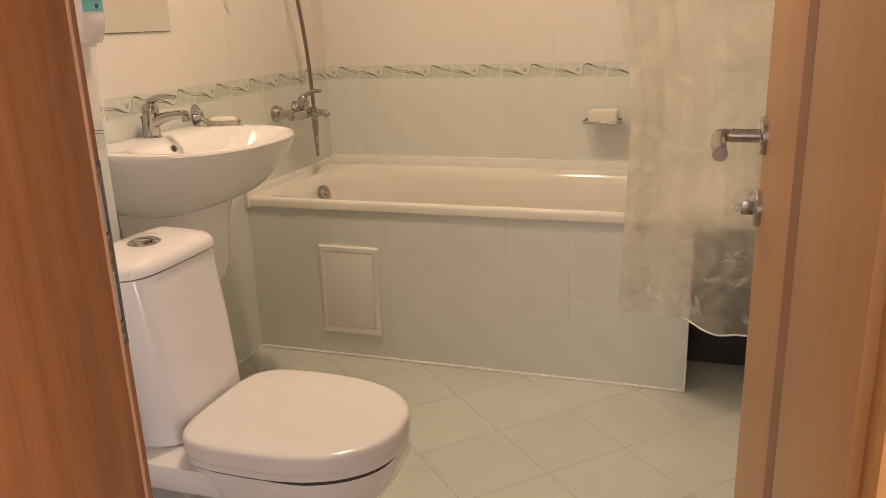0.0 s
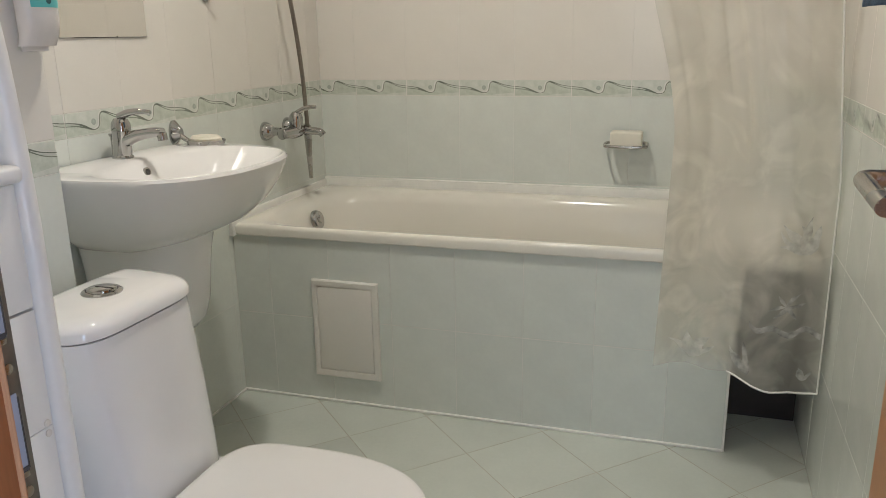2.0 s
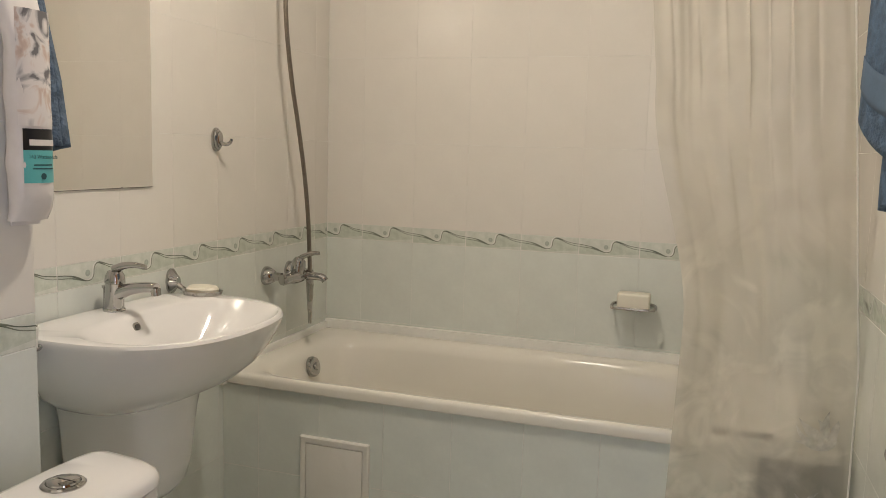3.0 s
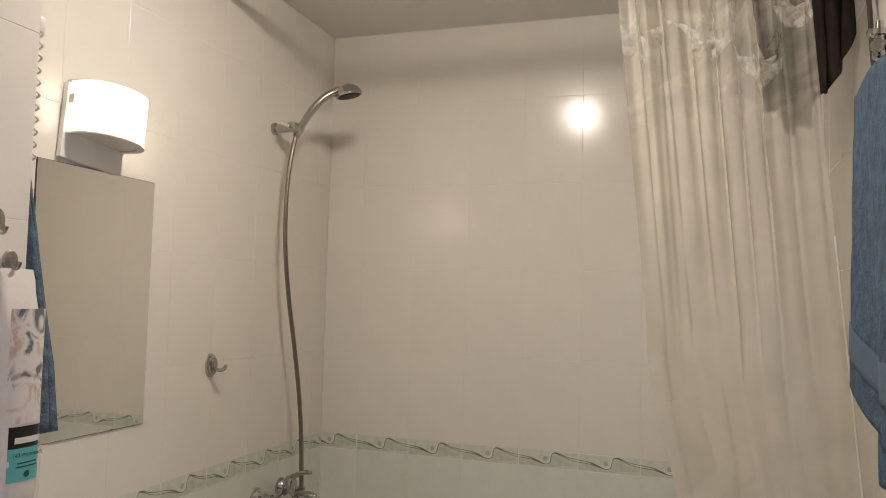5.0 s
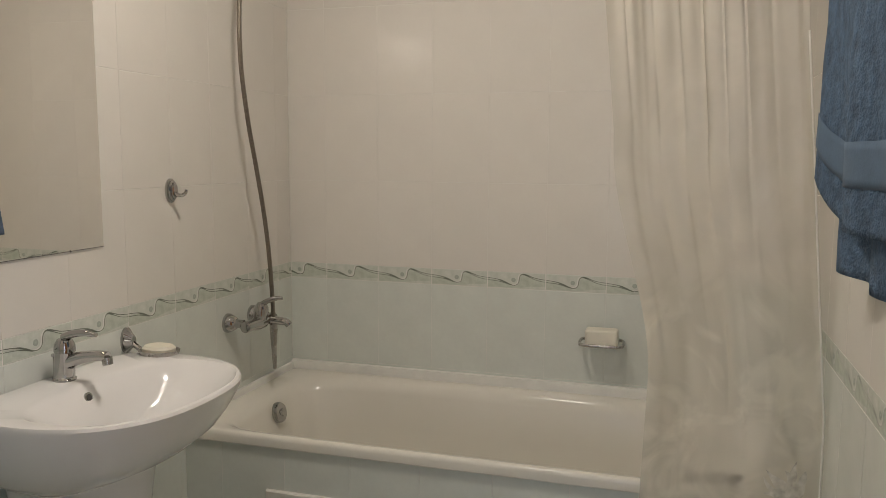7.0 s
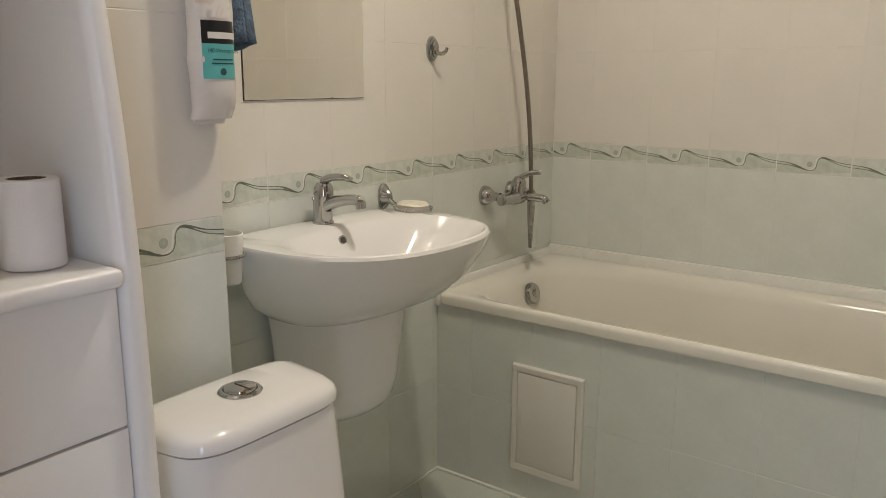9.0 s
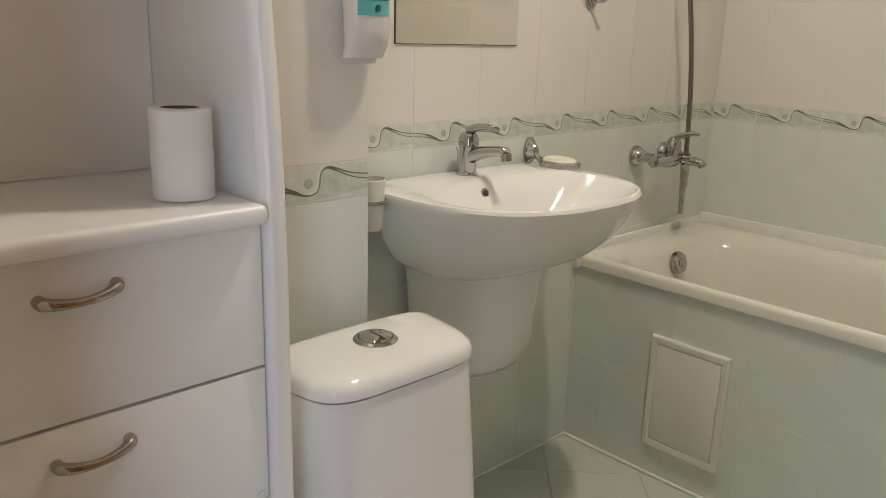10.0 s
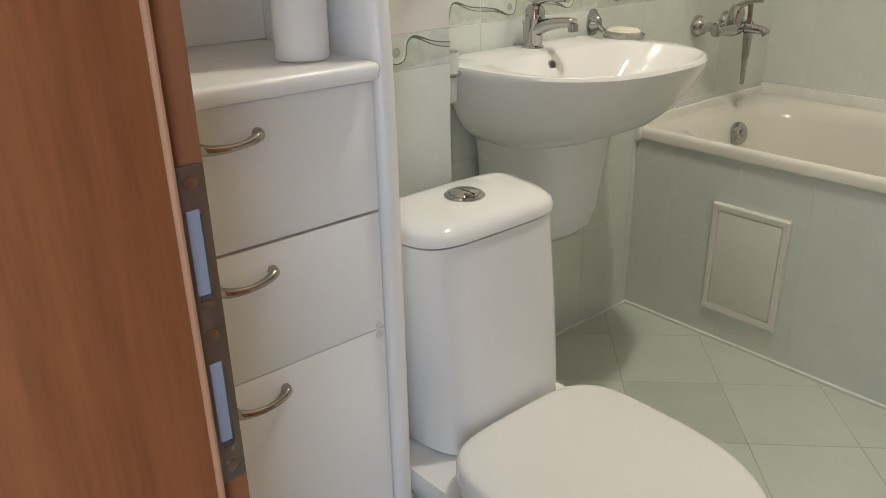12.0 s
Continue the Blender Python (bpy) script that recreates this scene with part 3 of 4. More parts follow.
part("bracket", turned((0.078, 2.555, 1.990), (0.1, 1, 0.05), [(0, 0.008), (0.002, 0.017), (0.052, 0.019), (0.056, 0.010)], 20), STEEL, sh, "grey plastic swivel bracket")
part("knob", turned((0.074, 2.548, 1.990), (-0.3, -1, 0.1), [(0, 0.006), (0.03, 0.006), (0.032, 0.003)], 12), PIPEWHITE, sh)
part("handset", tube([(0.082, 2.585, 1.962), (0.098, 2.596, 2.004), (0.126, 2.612, 2.058), (0.162, 2.634, 2.104), (0.200, 2.660, 2.128)], [0.0105, 0.012, 0.0125, 0.0125, 0.015], 16), CHROME, sh)
part("shower_head", turned((0.214, 2.672, 2.150), (0.22, 0.12, -1), [(0, 0.012), (0.010, 0.030), (0.020, 0.040), (0.032, 0.045), (0.040, 0.044), (0.0405, 0.039), (0.037, 0.037), (0.037, 0.002)], 32), CHROME, sh)
part("nozzle_plate", turned((0.2225, 2.6765, 2.1115), (0.22, 0.12, -1), [(0, 0.037), (0.003, 0.036), (0.004, 0.02)], 32), RUBBER, sh, "dark nozzle plate")
hose = tube([(0.084, 2.582, 1.965), (0.079, 2.568, 1.90), (0.074, 2.556, 1.78), (0.074, 2.558, 1.62), (0.078, 2.585, 1.45), (0.084, 2.62, 1.30), (0.088, 2.655, 1.15), (0.09, 2.68, 1.0), (0.089, 2.695, 0.86), (0.088, 2.70, 0.79)], 0.0072, 12, steps=30)
part("hose", hose, paint("ribbed_hose", (0.26, 0.23, 0.19), 0.33, 1.0, vary=0.2, scale=160, fine=500, bump=0.8, depth=0.002), sh, "ribbed steel hose")

rod = root("curtain_rod", (0.0, 2.227, 2.345), "steel shower curtain rod across the tub", "rod")
part("pole", turned((0.0, 2.227, 2.343), (XR, 0, 0.020), [(0.004, 0.0125), (XR - 0.004, 0.0125)], 20), STEEL, rod)
for x, d in ((0.0, 1), (XR, -1)):
    part("end_cap", turned((x, 2.227, 2.343 if d > 0 else 2.363), (d, 0, 0), [(0, 0.024), (0.012, 0.023), (0.02, 0.016), (0.03, 0.015)], 20), PIPEWHITE, rod)


def curtain():
    r = root("shower_curtain", (1.4, 2.227, 2.33), "translucent plastic shower curtain with a frosted leaf print, drawn aside", "curtain")
    rnd = random.Random(5)
    ph = [rnd.uniform(0, 6.28) for _ in range(8)]
    tau = 2 * math.pi
    creases = [(0.03 + 0.94 * (k + rnd.uniform(-0.75, 0.75)) / 12, rnd.uniform(0.012, 0.040), rnd.uniform(0.007, 0.023), rnd.choice((0.16, 0.24, 0.34, 0.48, 0.65)), rnd.uniform(-0.07, 0.05)) for k in range(13)]
    creases += [(rnd.uniform(0.02, 0.98), rnd.uniform(0.0045, 0.010), rnd.uniform(0.004, 0.011), rnd.choice((0.15, 0.25, 0.4, 0.6)), rnd.uniform(-0.05, 0.04)) for k in range(20)]

    def point(s, f, back=0.0):
        """A point of the sheet: s across, f from the rings down to the hem."""
        f, s = min(f, 1.0), max(0.0, min(s, 1.0))
        up = 1 - f
        xl = 1.140 + 0.085 * min(1, f / 0.45) + 0.090 * (lambda q: q * q * (3 - 2 * q))(min(1, max(0, f - 0.46) / 0.26)) - 0.022 * max(0, (f - 0.72) / 0.28)
        xr = 1.548 + 0.120 * min(1, f / 0.75) ** 1.1
        x = xl + (xr - xl) * (s + 0.020 * math.sin(9 * s + ph[0] + 1.5 * f)) + 0.008 * up * math.sin(tau * 8 * s + ph[2])
        y = 2.222 - 0.03 * f
        for at, wide, deep, reach, lean in creases:
            k = max(0.0, 1 - f / reach)
            w = wide * (1 + 1.6 * f)
            y -= deep * k ** 1.5 * math.exp(-((s - at - lean * f) / w) ** 2)
        y += 0.014 * up ** 5 * math.sin(tau * 15 * s + ph[4] + 1.5 * f) + 0.013 * up * noise.noise(Vector((s * 13, f * 9, 9.3)))
        y += f * (0.020 * math.sin(tau * 1.15 * s + ph[5]) + 0.005 * math.sin(tau * 2.9 * s + ph[1]))
        y += 0.007 * noise.noise(Vector((s * 5, f * 6, 1.7 + back))) + 0.0028 * noise.noise(Vector((s * 15, f * 19, 4.1 + back)))
        z = 2.315 - 2.022 * f - 0.034 * f ** 6 * min(1, max(0, s - 0.42) / 0.3) - 0.008 * f ** 6 * max(0, s - 0.6)
        z += 0.006 * f ** 8 * math.sin(13 * s) * (s < 0.45)
        if f < 0.06:
            z -= 0.030 * (1 - f / 0.06) * (0.5 - 0.5 * math.cos(tau * 8 * s))
        return Vector((x, y + 0.030 * back * (0.4 + 0.6 * math.sin(math.pi * min(1, s / 0.5))), z))

    part("sheet", cloth([[point(i / 220, j / 100) for i in range(221)] for j in range(101)]), FILM, r, sharp=80)
    part("folded_layer", cloth([[point(0.52 * i / 110, j / 100 * 0.985, 1.0) for i in range(111)] for j in range(101)]), FILM, r, "inner fold of the sheet", sharp=80)
    part("hem", tube([point(0.46 + 0.54 * k / 16, 1.0) for k in range(17)], 0.0028, 6, steps=2), PRINT, r, "white welded hem")
    part("side_hem", tube([point(0.998, 0.35 + 0.65 * k / 24) for k in range(25)], 0.0022, 6, steps=2), PRINT, r, "white welded hem")

    def spray(cs, cf, size, count, turn, spread):
        """A fan of slender pointed leaves printed on the sheet."""
        bm = bmesh.new()
        for k in range(count):
            a = turn + spread * (k / max(1, count - 1) - 0.5) + rnd.uniform(-0.12, 0.12)
            long, wide = size * rnd.uniform(0.65, 1.1), size * rnd.uniform(0.07, 0.13)
            left, right = [], []
            for i in range(9):
                q = i / 8
                w = wide * math.sin(math.pi * q ** 0.8) ** 0.9 * (1 + 0.25 * math.sin(9 * q + k)) + 0.0004
                bend = a + 0.5 * (q - 0.4) * math.sin(k * 2.1)
                for side, sign in ((left, 1), (right, -1)):
                    dx = long * q * math.cos(bend) - sign * w * math.sin(bend)
                    dz = long * q * math.sin(bend) + sign * w * math.cos(bend)
                    side.append(bm.verts.new(point(cs + dx / 0.36, cf - dz / 2.02) - Vector((0, 0.0012 + 0.0001 * k, 0))))
            for i in range(8):
                bm.faces.new((left[i], left[i + 1], right[i + 1], right[i]))
        part("leaf_print", bm, LEAFPRINT, r, "frosted white leaf print")

    for args in ((0.78, 0.900, 0.036, 6, 1.6, 5.2), (0.60, 0.990, 0.075, 3, 2.2, 0.7), (0.90, 0.985, 0.040, 3, 1.6, 1.2), (0.88, 0.840, 0.100, 6, 2.1, 1.3), (0.20, 0.99, 0.085, 5, 1.3, 1.4),
                 (0.42, 0.150, 0.120, 6, 1.5, 1.3), (0.12, 0.150, 0.110, 5, 1.8, 1.2), (0.70, 0.190, 0.110, 5, 1.4, 0.9), (0.88, 0.120, 0.090, 5, 1.2, 1.4)):
        spray(*args)
    rows = [[point(0.58 + 0.40 * i / 40, 0.929 + 0.004 * math.sin(i * 0.35) + w) - Vector((0, 0.0014, 0)) for i in range(41)] for w in (-0.0035, 0.0, 0.0035)]
    part("band_print", cloth(rows), LEAFPRINT, r, "frosted white wavy print line")
    for k in range(9):
        q = (k + 0.03) / 8.1
        x = 1.14 + 0.40 * q
        part("curtain_ring", tube([(x, 2.227 + 0.021 * math.cos(a), 2.333 + 0.016 * q + 0.024 * math.sin(a)) for a in [tau * i / 12 for i in range(13)]], 0.0017, 6, steps=2), PIPEWHITE, r)
    return r


curtain()

# ---- basin ----
BY = 1.817
TAPY = 1.820
basin = root("washbasin", (0, BY, 0.66), "white ceramic washbasin on a half pedestal", "washbasin")


def d_ring(z, front, half, e=2.5, back=0.003, n=72, cx=None):
    c = 0.15 if cx is None else cx
    return oval(c, BY, z, front - c, half, e, n, back=c - back, eb=4.4 if z > 0.82 else 3.6)


part("bowl", loft([d_ring(0.650, 0.16, 0.104, 2.2), d_ring(0.655, 0.215, 0.157, 2.2), d_ring(0.670, 0.272, 0.205, 2.2), d_ring(0.698, 0.330, 0.240, 2.25), d_ring(0.735, 0.374, 0.261, 2.35), d_ring(0.775, 0.404, 0.274, 2.4), d_ring(0.803, 0.419, 0.280, 2.45),
                   d_ring(0.822, 0.428, 0.283, 2.5), d_ring(0.834, 0.430, 0.284, 2.5), d_ring(0.840, 0.426, 0.281, 2.5), d_ring(0.8415, 0.419, 0.275, 2.5),
                   oval(0.225, BY, 0.8405, 0.194, 0.246, 2.5, 72, back=0.128, eb=2.8), oval(0.225, BY, 0.831, 0.186, 0.236, 2.5, 72, back=0.114, eb=2.6), oval(0.225, BY, 0.80, 0.160, 0.205, 2.4, 72, back=0.092, eb=2.4),
                   oval(0.22, BY, 0.76, 0.125, 0.165, 2.3, 72, back=0.075), oval(0.215, BY, 0.725, 0.075, 0.10, 2.1, 72), oval(0.21, BY, 0.712, 0.022, 0.022, 2, 72)]), CERAMIC, basin)
ov = part("overflow", turned((0.1225, 1.802, 0.812), (1, 0, 0.32), [(0, 0.0115), (0.004, 0.0115), (0.0045, 0.0075)], 20), CHROME, basin, "chrome overflow ring")
part("overflow_hole", turned((0.1272, 1.802, 0.8135), (1, 0, 0.32), [(0, 0.0072), (0.0006, 0.007)], 16), SHADOWGAP, ov)
part("half_pedestal", loft([oval(0.09, BY, z, a, b, 2.2, 56, back=0.088, eb=5) for z, a, b in ((0.400, 0.03, 0.045), (0.402, 0.065, 0.088), (0.412, 0.093, 0.117), (0.435, 0.112, 0.135), (0.48, 0.124, 0.145), (0.56, 0.133, 0.151), (0.61, 0.140, 0.156), (0.65, 0.150, 0.163), (0.69, 0.170, 0.175))]), CERAMIC, basin)
part("fixing_bolt", turned((0.08, 1.66, 0.722), (0, -0.5, -1), [(0, 0.008), (0.03, 0.008), (0.032, 0.004)], 12), STEEL, basin)

tp = root("basin_tap", (0.045, TAPY, 0.852), "chrome single-lever basin mixer tap", "tap")
ty = TAPY
part("body", turned((0.047, ty, 0.8405), (0.05, 0, 1), [(0, 0.025), (0.005, 0.025), (0.008, 0.022), (0.05, 0.0215), (0.066, 0.022), (0.067, 0.023), (0.083, 0.022), (0.094, 0.016), (0.098, 0.004)], 28), CHROME, tp)
part("spout", tube([(0.055, ty, 0.880), (0.085, ty, 0.893), (0.120, ty, 0.901), (0.150, ty, 0.904), (0.166, ty, 0.903)], [0.018, 0.0145, 0.0125, 0.012, 0.0118], 16), CHROME, tp)
part("aerator", turned((0.163, ty, 0.902), (0.15, 0, -1), [(0, 0.0115), (0.016, 0.0115), (0.017, 0.009)], 18), STEEL, tp)
part("lever", tube([(0.050, ty, 0.938), (0.075, ty, 0.948), (0.105, ty, 0.952), (0.138, ty, 0.950)], [0.010, 0.009, 0.0075, 0.005], 12), CHROME, tp)
part("pull_rod", turned((0.020, ty, 0.8405), (0, 0, 1), [(0, 0.003), (0.05, 0.003), (0.052, 0.006), (0.058, 0.006)], 10), CHROME, tp)


def soap_dish(y, z):
    r = root("soap_dish", (0, y, z), "chrome wall soap dish with a frosted tray and soap", "soap dish", "bathroom soap dishes")
    rings = []
    for d, s in ((0, 1.0), (0.006, 1.0), (0.012, 0.82), (0.018, 0.62), (0.026, 0.42)):
        rings.append([Vector((d, y + 0.021 * s * math.cos(a), z + 0.034 * s * math.sin(a))) for a in [2 * math.pi * k / 24 for k in range(24)]])
    part("rose", loft(rings), CHROME, r)
    part("arm", tube([(0.02, y, z - 0.005), (0.04, y, z - 0.018), (0.055, y, z - 0.024)], 0.007, 10), CHROME, r)
    t = [[Vector((0.100 + (0.055 * f) * math.cos(a), y + 0.042 * f * math.sin(a), z + h)) for a in [2 * math.pi * k / 32 for k in range(32)]] for f, h in ((0.6, -0.034), (0.9, -0.030), (1.0, -0.020), (1.02, -0.016), (0.97, -0.016), (0.88, -0.024), (0.5, -0.029))]
    part("tray", loft(t), STEEL, r)
    return r


soap_dish(2.085, 0.868)
sp = root("soap", (0.10, 2.085, 0.842), "worn oval cream soap bar in the chrome dish", "soap")
part("bar", loft([oval(0.10, 2.085, z, a, b, 2.4, 32) for z, a, b in ((0.842, 0.036, 0.026), (0.846, 0.042, 0.031), (0.856, 0.043, 0.032), (0.863, 0.036, 0.026), (0.865, 0.02, 0.014))]), SOAP, sp)

cup = root("tumbler_holder", (0, 1.495, 0.83), "frosted glass tumbler in a chrome wall ring", "tumbler")
part("rose", turned((0, 1.470, 0.835), (1, 0, 0), [(0, 0.022), (0.006, 0.022), (0.014, 0.014), (0.022, 0.009)], 20), CHROME, cup)
part("arm", tube([(0.018, 1.470, 0.835), (0.045, 1.476, 0.832), (0.075, 1.486, 0.832)], 0.006, 10), CHROME, cup)
part("ring", tube([(0.110 + 0.0345 * math.cos(a), 1.495 + 0.0345 * math.sin(a), 0.832) for a in [math.tau * k / 20 for k in range(21)]], 0.0035, 8, steps=2), CHROME, cup)
part("tumbler", turned((0.110, 1.495, 0.776), (0, 0, 1), [(0, 0.024), (0.003, 0.026), (0.05, 0.0295), (0.098, 0.0325), (0.0985, 0.0305), (0.006, 0.024), (0.006, 0.002)], 32), paint("frosted_tumbler", (0.80, 0.80, 0.75), 0.35, vary=0.03, scale=20), cup, "frosted white tumbler")

# back-wall wire soap rack
rack = root("soap_rack", (1.138, 3.0, 0.74), "small steel wall soap rack", "soap dish")
part("wire_loop", tube([(1.085, 2.995, 0.748), (1.070, 2.975, 0.748), (1.070, 2.925, 0.746), (1.085, 2.905, 0.745), (1.19, 2.905, 0.745), (1.206, 2.925, 0.746), (1.206, 2.975, 0.748), (1.192, 2.995, 0.748)], 0.005, 10), STEEL, rack)
for x in (1.10, 1.138, 1.176):
    part("wire_bar", tube([(x, 2.905, 0.744), (x, 2.95, 0.735), (x, 2.992, 0.744)], 0.0025, 8), STEEL, rack)
part("wall_plate", box((1.105, 2.990, 0.735), (1.171, 2.9995, 0.760), 0.003), STEEL, rack)
s2 = root("soap", (1.138, 2.945, 0.742), "block of cream soap on the steel rack", "soap")
part("bar", box((1.086, 2.915, 0.740), (1.190, 2.975, 0.793), 0.009, 4), SOAP, s2)

# ---- mirror and hooks ----
mir = root("mirror", (0, 1.83, 1.12), "frameless wall mirror with a chipped lower edge", "mirror")
part("glass", box((0.0005, 1.645, 1.121), (0.0045, 2.015, 1.727), 0.0008, 1), MIRROR, mir)
part("edge", box((0.0003, 1.6438, 1.1198), (0.0025, 2.0162, 1.7282)), SHADOWGAP, mir, "dark ground edge")
part("chip", turned((0.0046, 1.903, 1.1215), (1, 0, 0), [(0, 0.004), (0.0004, 0.0035)], 3), SHADOWGAP, mir)


def hook(x, y, z, n=(1, 0, 0), label="chrome ribbed wall hook"):
    r = root("wall_hook", (x, y, z), label, "hook", "bathroom hooks")
    for i, (w, h, d) in enumerate(((0.023, 0.034, 0.007), (0.018, 0.029, 0.013), (0.012, 0.023, 0.019))):
        part("plate", loft([[Vector((x + e, y + w * k * math.cos(a), z + h * k * math.sin(a))) for a in [2 * math.pi * q / 20 for q in range(20)]] for e, k in ((0, 1), (d - 0.002, 1), (d, 0.86))]), CHROME, r)
    part("peg", tube([(x + 0.015, y, z - 0.008), (x + 0.030, y + 0.004, z - 0.013), (x + 0.043, y + 0.008, z - 0.008), (x + 0.047, y + 0.010, z + 0.003)], [0.006, 0.0055, 0.005, 0.004], 10), CHROME, r)
    return r


hook(0.0, 2.292, 1.246)

dh = root("disc_hook", (XC, 1.262, 1.548), "small oval chrome hook on the tiled column", "hook", "bathroom hooks")
part("disc", loft([[Vector((XC + d, 1.262 + 0.014 * k * math.cos(a), 1.550 + 0.020 * k * math.sin(a))) for a in [2 * math.pi * q / 24 for q in range(24)]] for d, k in ((0, 1), (0.003, 1), (0.0045, 0.85))]), STEEL, dh)
part("peg", tube([(XC + 0.003, 1.262, 1.537), (XC + 0.016, 1.262, 1.532), (XC + 0.022, 1.262, 1.542)], 0.003, 8), STEEL, dh)
dh2 = root("disc_hook", (XC, 1.290, 1.488), "small oval chrome hook holding the bag", "hook", "bathroom hooks")
part("disc", loft([[Vector((XC + d, 1.290 + 0.014 * k * math.cos(a), 1.492 + 0.016 * k * math.sin(a))) for a in [2 * math.pi * q / 24 for q in range(24)]] for d, k in ((0, 1), (0.003, 1), (0.0045, 0.85))]), STEEL, dh2)
part("peg", tube([(XC + 0.003, 1.290, 1.486), (XC + 0.016, 1.290, 1.480), (XC + 0.022, 1.290, 1.490)], 0.003, 8), STEEL, dh2)


# ---- bag of cotton pads ----
def lettering(text, size, m, material, parent, name="lettering"):
    cu = bpy.data.curves.new(name, "FONT")
    cu.body, cu.size, cu.align_x, cu.extrude = text, size, "CENTER", 0.00005
    tmp = new(name, cu)
    bpy.context.view_layer.update()
    me = bpy.data.meshes.new_from_object(tmp.evaluated_get(bpy.context.evaluated_depsgraph_get()))
    bpy.data.objects.remove(tmp)
    me.materials.append(material)
    ob = new(name, me)
    ob.parent = parent
    ob.matrix_basis = Matrix.Translation(-ORIGIN[parent]) @ m
    ORIGIN[ob] = ORIGIN[parent]
    return ob


bag = root("cotton_pad_bag", (XC + 0.025, 1.293, 1.10), "tall white plastic bag of cotton pads hanging from a hook", "bag")
BW = 0.035
rings = []
for f in [k / 22 for k in range(23)]:
    z = 1.107 + 0.373 * f
    full = min(1.0, 0.62 + 2.4 * f ** 0.8) if f < 0.2 else 1.0
    d = 0.022 * full * (1 - max(0, (f - 0.62) / 0.38) ** 1.5 * 0.86)
    w = BW * (1 - 0.10 * max(0, (f - 0.78) / 0.22)) * (0.94 + 0.06 * full)
    wob = 0.0018 * math.sin(21 * f) + 0.001 * math.sin(47 * f)
    rings.append([Vector((XC + 0.004 + d + max(d, 0.0025) * math.copysign(abs(math.cos(a)) ** 0.7, math.cos(a)) * 0.96, 1.296 + wob + w * math.copysign(abs(math.sin(a)) ** 0.8, math.sin(a)), z)) for a in [2 * math.pi * q / 28 for q in range(28)]])
bagbody = part("pouch", loft(rings), BAG, bag, "white printed plastic pouch", sharp=60)
fx = XC + 0.0485


def label_patch(name, y0, y1, z0, z1, lift, material, parent, label=""):
    bm = bmesh.new()
    n = 10
    lo, hi = [], []
    for k in range(n + 1):
        y = y0 + (y1 - y0) * k / n
        q = min(0.98, abs(y - 1.296) / BW)
        x = XC + 0.026 + 0.0211 * (1 - q ** 2.5) ** 0.35 + lift
        lo.append(bm.verts.new((x, y, z0)))
        hi.append(bm.verts.new((x, y, z1)))
    for k in range(n):
        bm.faces.new((lo[k], lo[k + 1], hi[k + 1], hi[k]))
    return part(name, bm, material, parent, label)


lb = label_patch("label", 1.268, 1.330, 1.214, 1.246, 0.0012, BAGBLACK, bag, "black printed label")
label_patch("brand_bar", 1.276, 1.326, 1.221, 1.230, 0.0018, BAG, lb, "plain white bar")
tl = label_patch("label", 1.268, 1.330, 1.165, 1.214, 0.0012, BAGTEAL, bag, "teal printed label")
lettering("140 Wattepads", 0.0088, pose(fx + 0.0008, 1.299, 1.2015, 90, 0, 90), BAGINK, tl)
for z, w in ((1.192, 0.018), (1.1865, 0.020)):
    label_patch("print_bar", 1.300 - w, 1.300 + w, z - 0.001, z + 0.001, 0.0018, BAGINK, tl)
part("print_dot", turned((fx + 0.0004, 1.299, 1.175), (1, 0, 0), [(0, 0.005), (0.0003, 0.005)], 16), BAGINK, tl)
label_patch("flower_print", 1.264, 1.330, 1.250, 1.420, 0.0009, FLOWER, bag, "grey and beige cotton flower print")
part("seam", box((XC + 0.010, 1.270, 1.099), (XC + 0.013, 1.325, 1.111), 0.001), BAG, bag)


# ---- towels ----
def thicken(ob, t):
    m = ob.modifiers.new("thickness", "SOLIDIFY")
    m.thickness, m.offset = t, 0


def towel_side(y0, y1, x, ztop, zbot, seed, zslope=0.0, n=40, h=46, curl=0.0):
    rows = []
    for j in range(h + 1):
        f = j / h
        row = []
        for i in range(n + 1):
            s = i / n
            y = y0 + (y1 - y0) * s
            zb = zbot + zslope * s + curl * max(0, s - 0.75) ** 2
            z = ztop + (zb - ztop) * f
            xx = x + 0.010 * f * math.sin(5.2 * math.pi * s + seed) + 0.004 * math.sin(13 * s + 3 * f + seed) + 0.003 * noise.noise(Vector((s * 9, f * 7, seed)))
            yy = y + 0.012 * math.sin(4 * f + seed) * s - 0.035 * max(0, f - 0.55) * s
            row.append((xx, yy, z))
        rows.append(row)
    return rows


rl = root("towel_rail", (XR, 1.75, 1.84), "chrome heated towel rail on the tiled wall", "towel rail")
part("rail", tube([(1.625, 1.28, 1.845), (1.625, 2.06, 1.845)], 0.011, 14), CHROME, rl)
part("rail", tube([(1.632, 1.28, 1.30), (1.632, 1.90, 1.30)], 0.011, 14), CHROME, rl)
for y in (1.30, 1.86):
    part("upright", tube([(1.640, y, 1.30), (1.640, y, 1.845)], 0.010, 12), CHROME, rl)
    part("wall_stay", tube([(1.640, y, 1.80), (XR, y, 1.80)], 0.008, 12), CHROME, rl)
tw = root("bath_towel", (1.62, 1.7, 1.2), "blue terry bath towel hanging over the rail", "towel")
front = towel_side(1.30, 2.03, 1.611, 1.862, 1.235, 1.0, curl=1.2)
back = towel_side(1.34, 1.96, 1.641, 1.862, 1.15, 2.0)
top = [[((a[0] + b[0]) / 2, (a[1] + b[1]) / 2, 1.868) for a, b in zip(front[0], back[0])]]
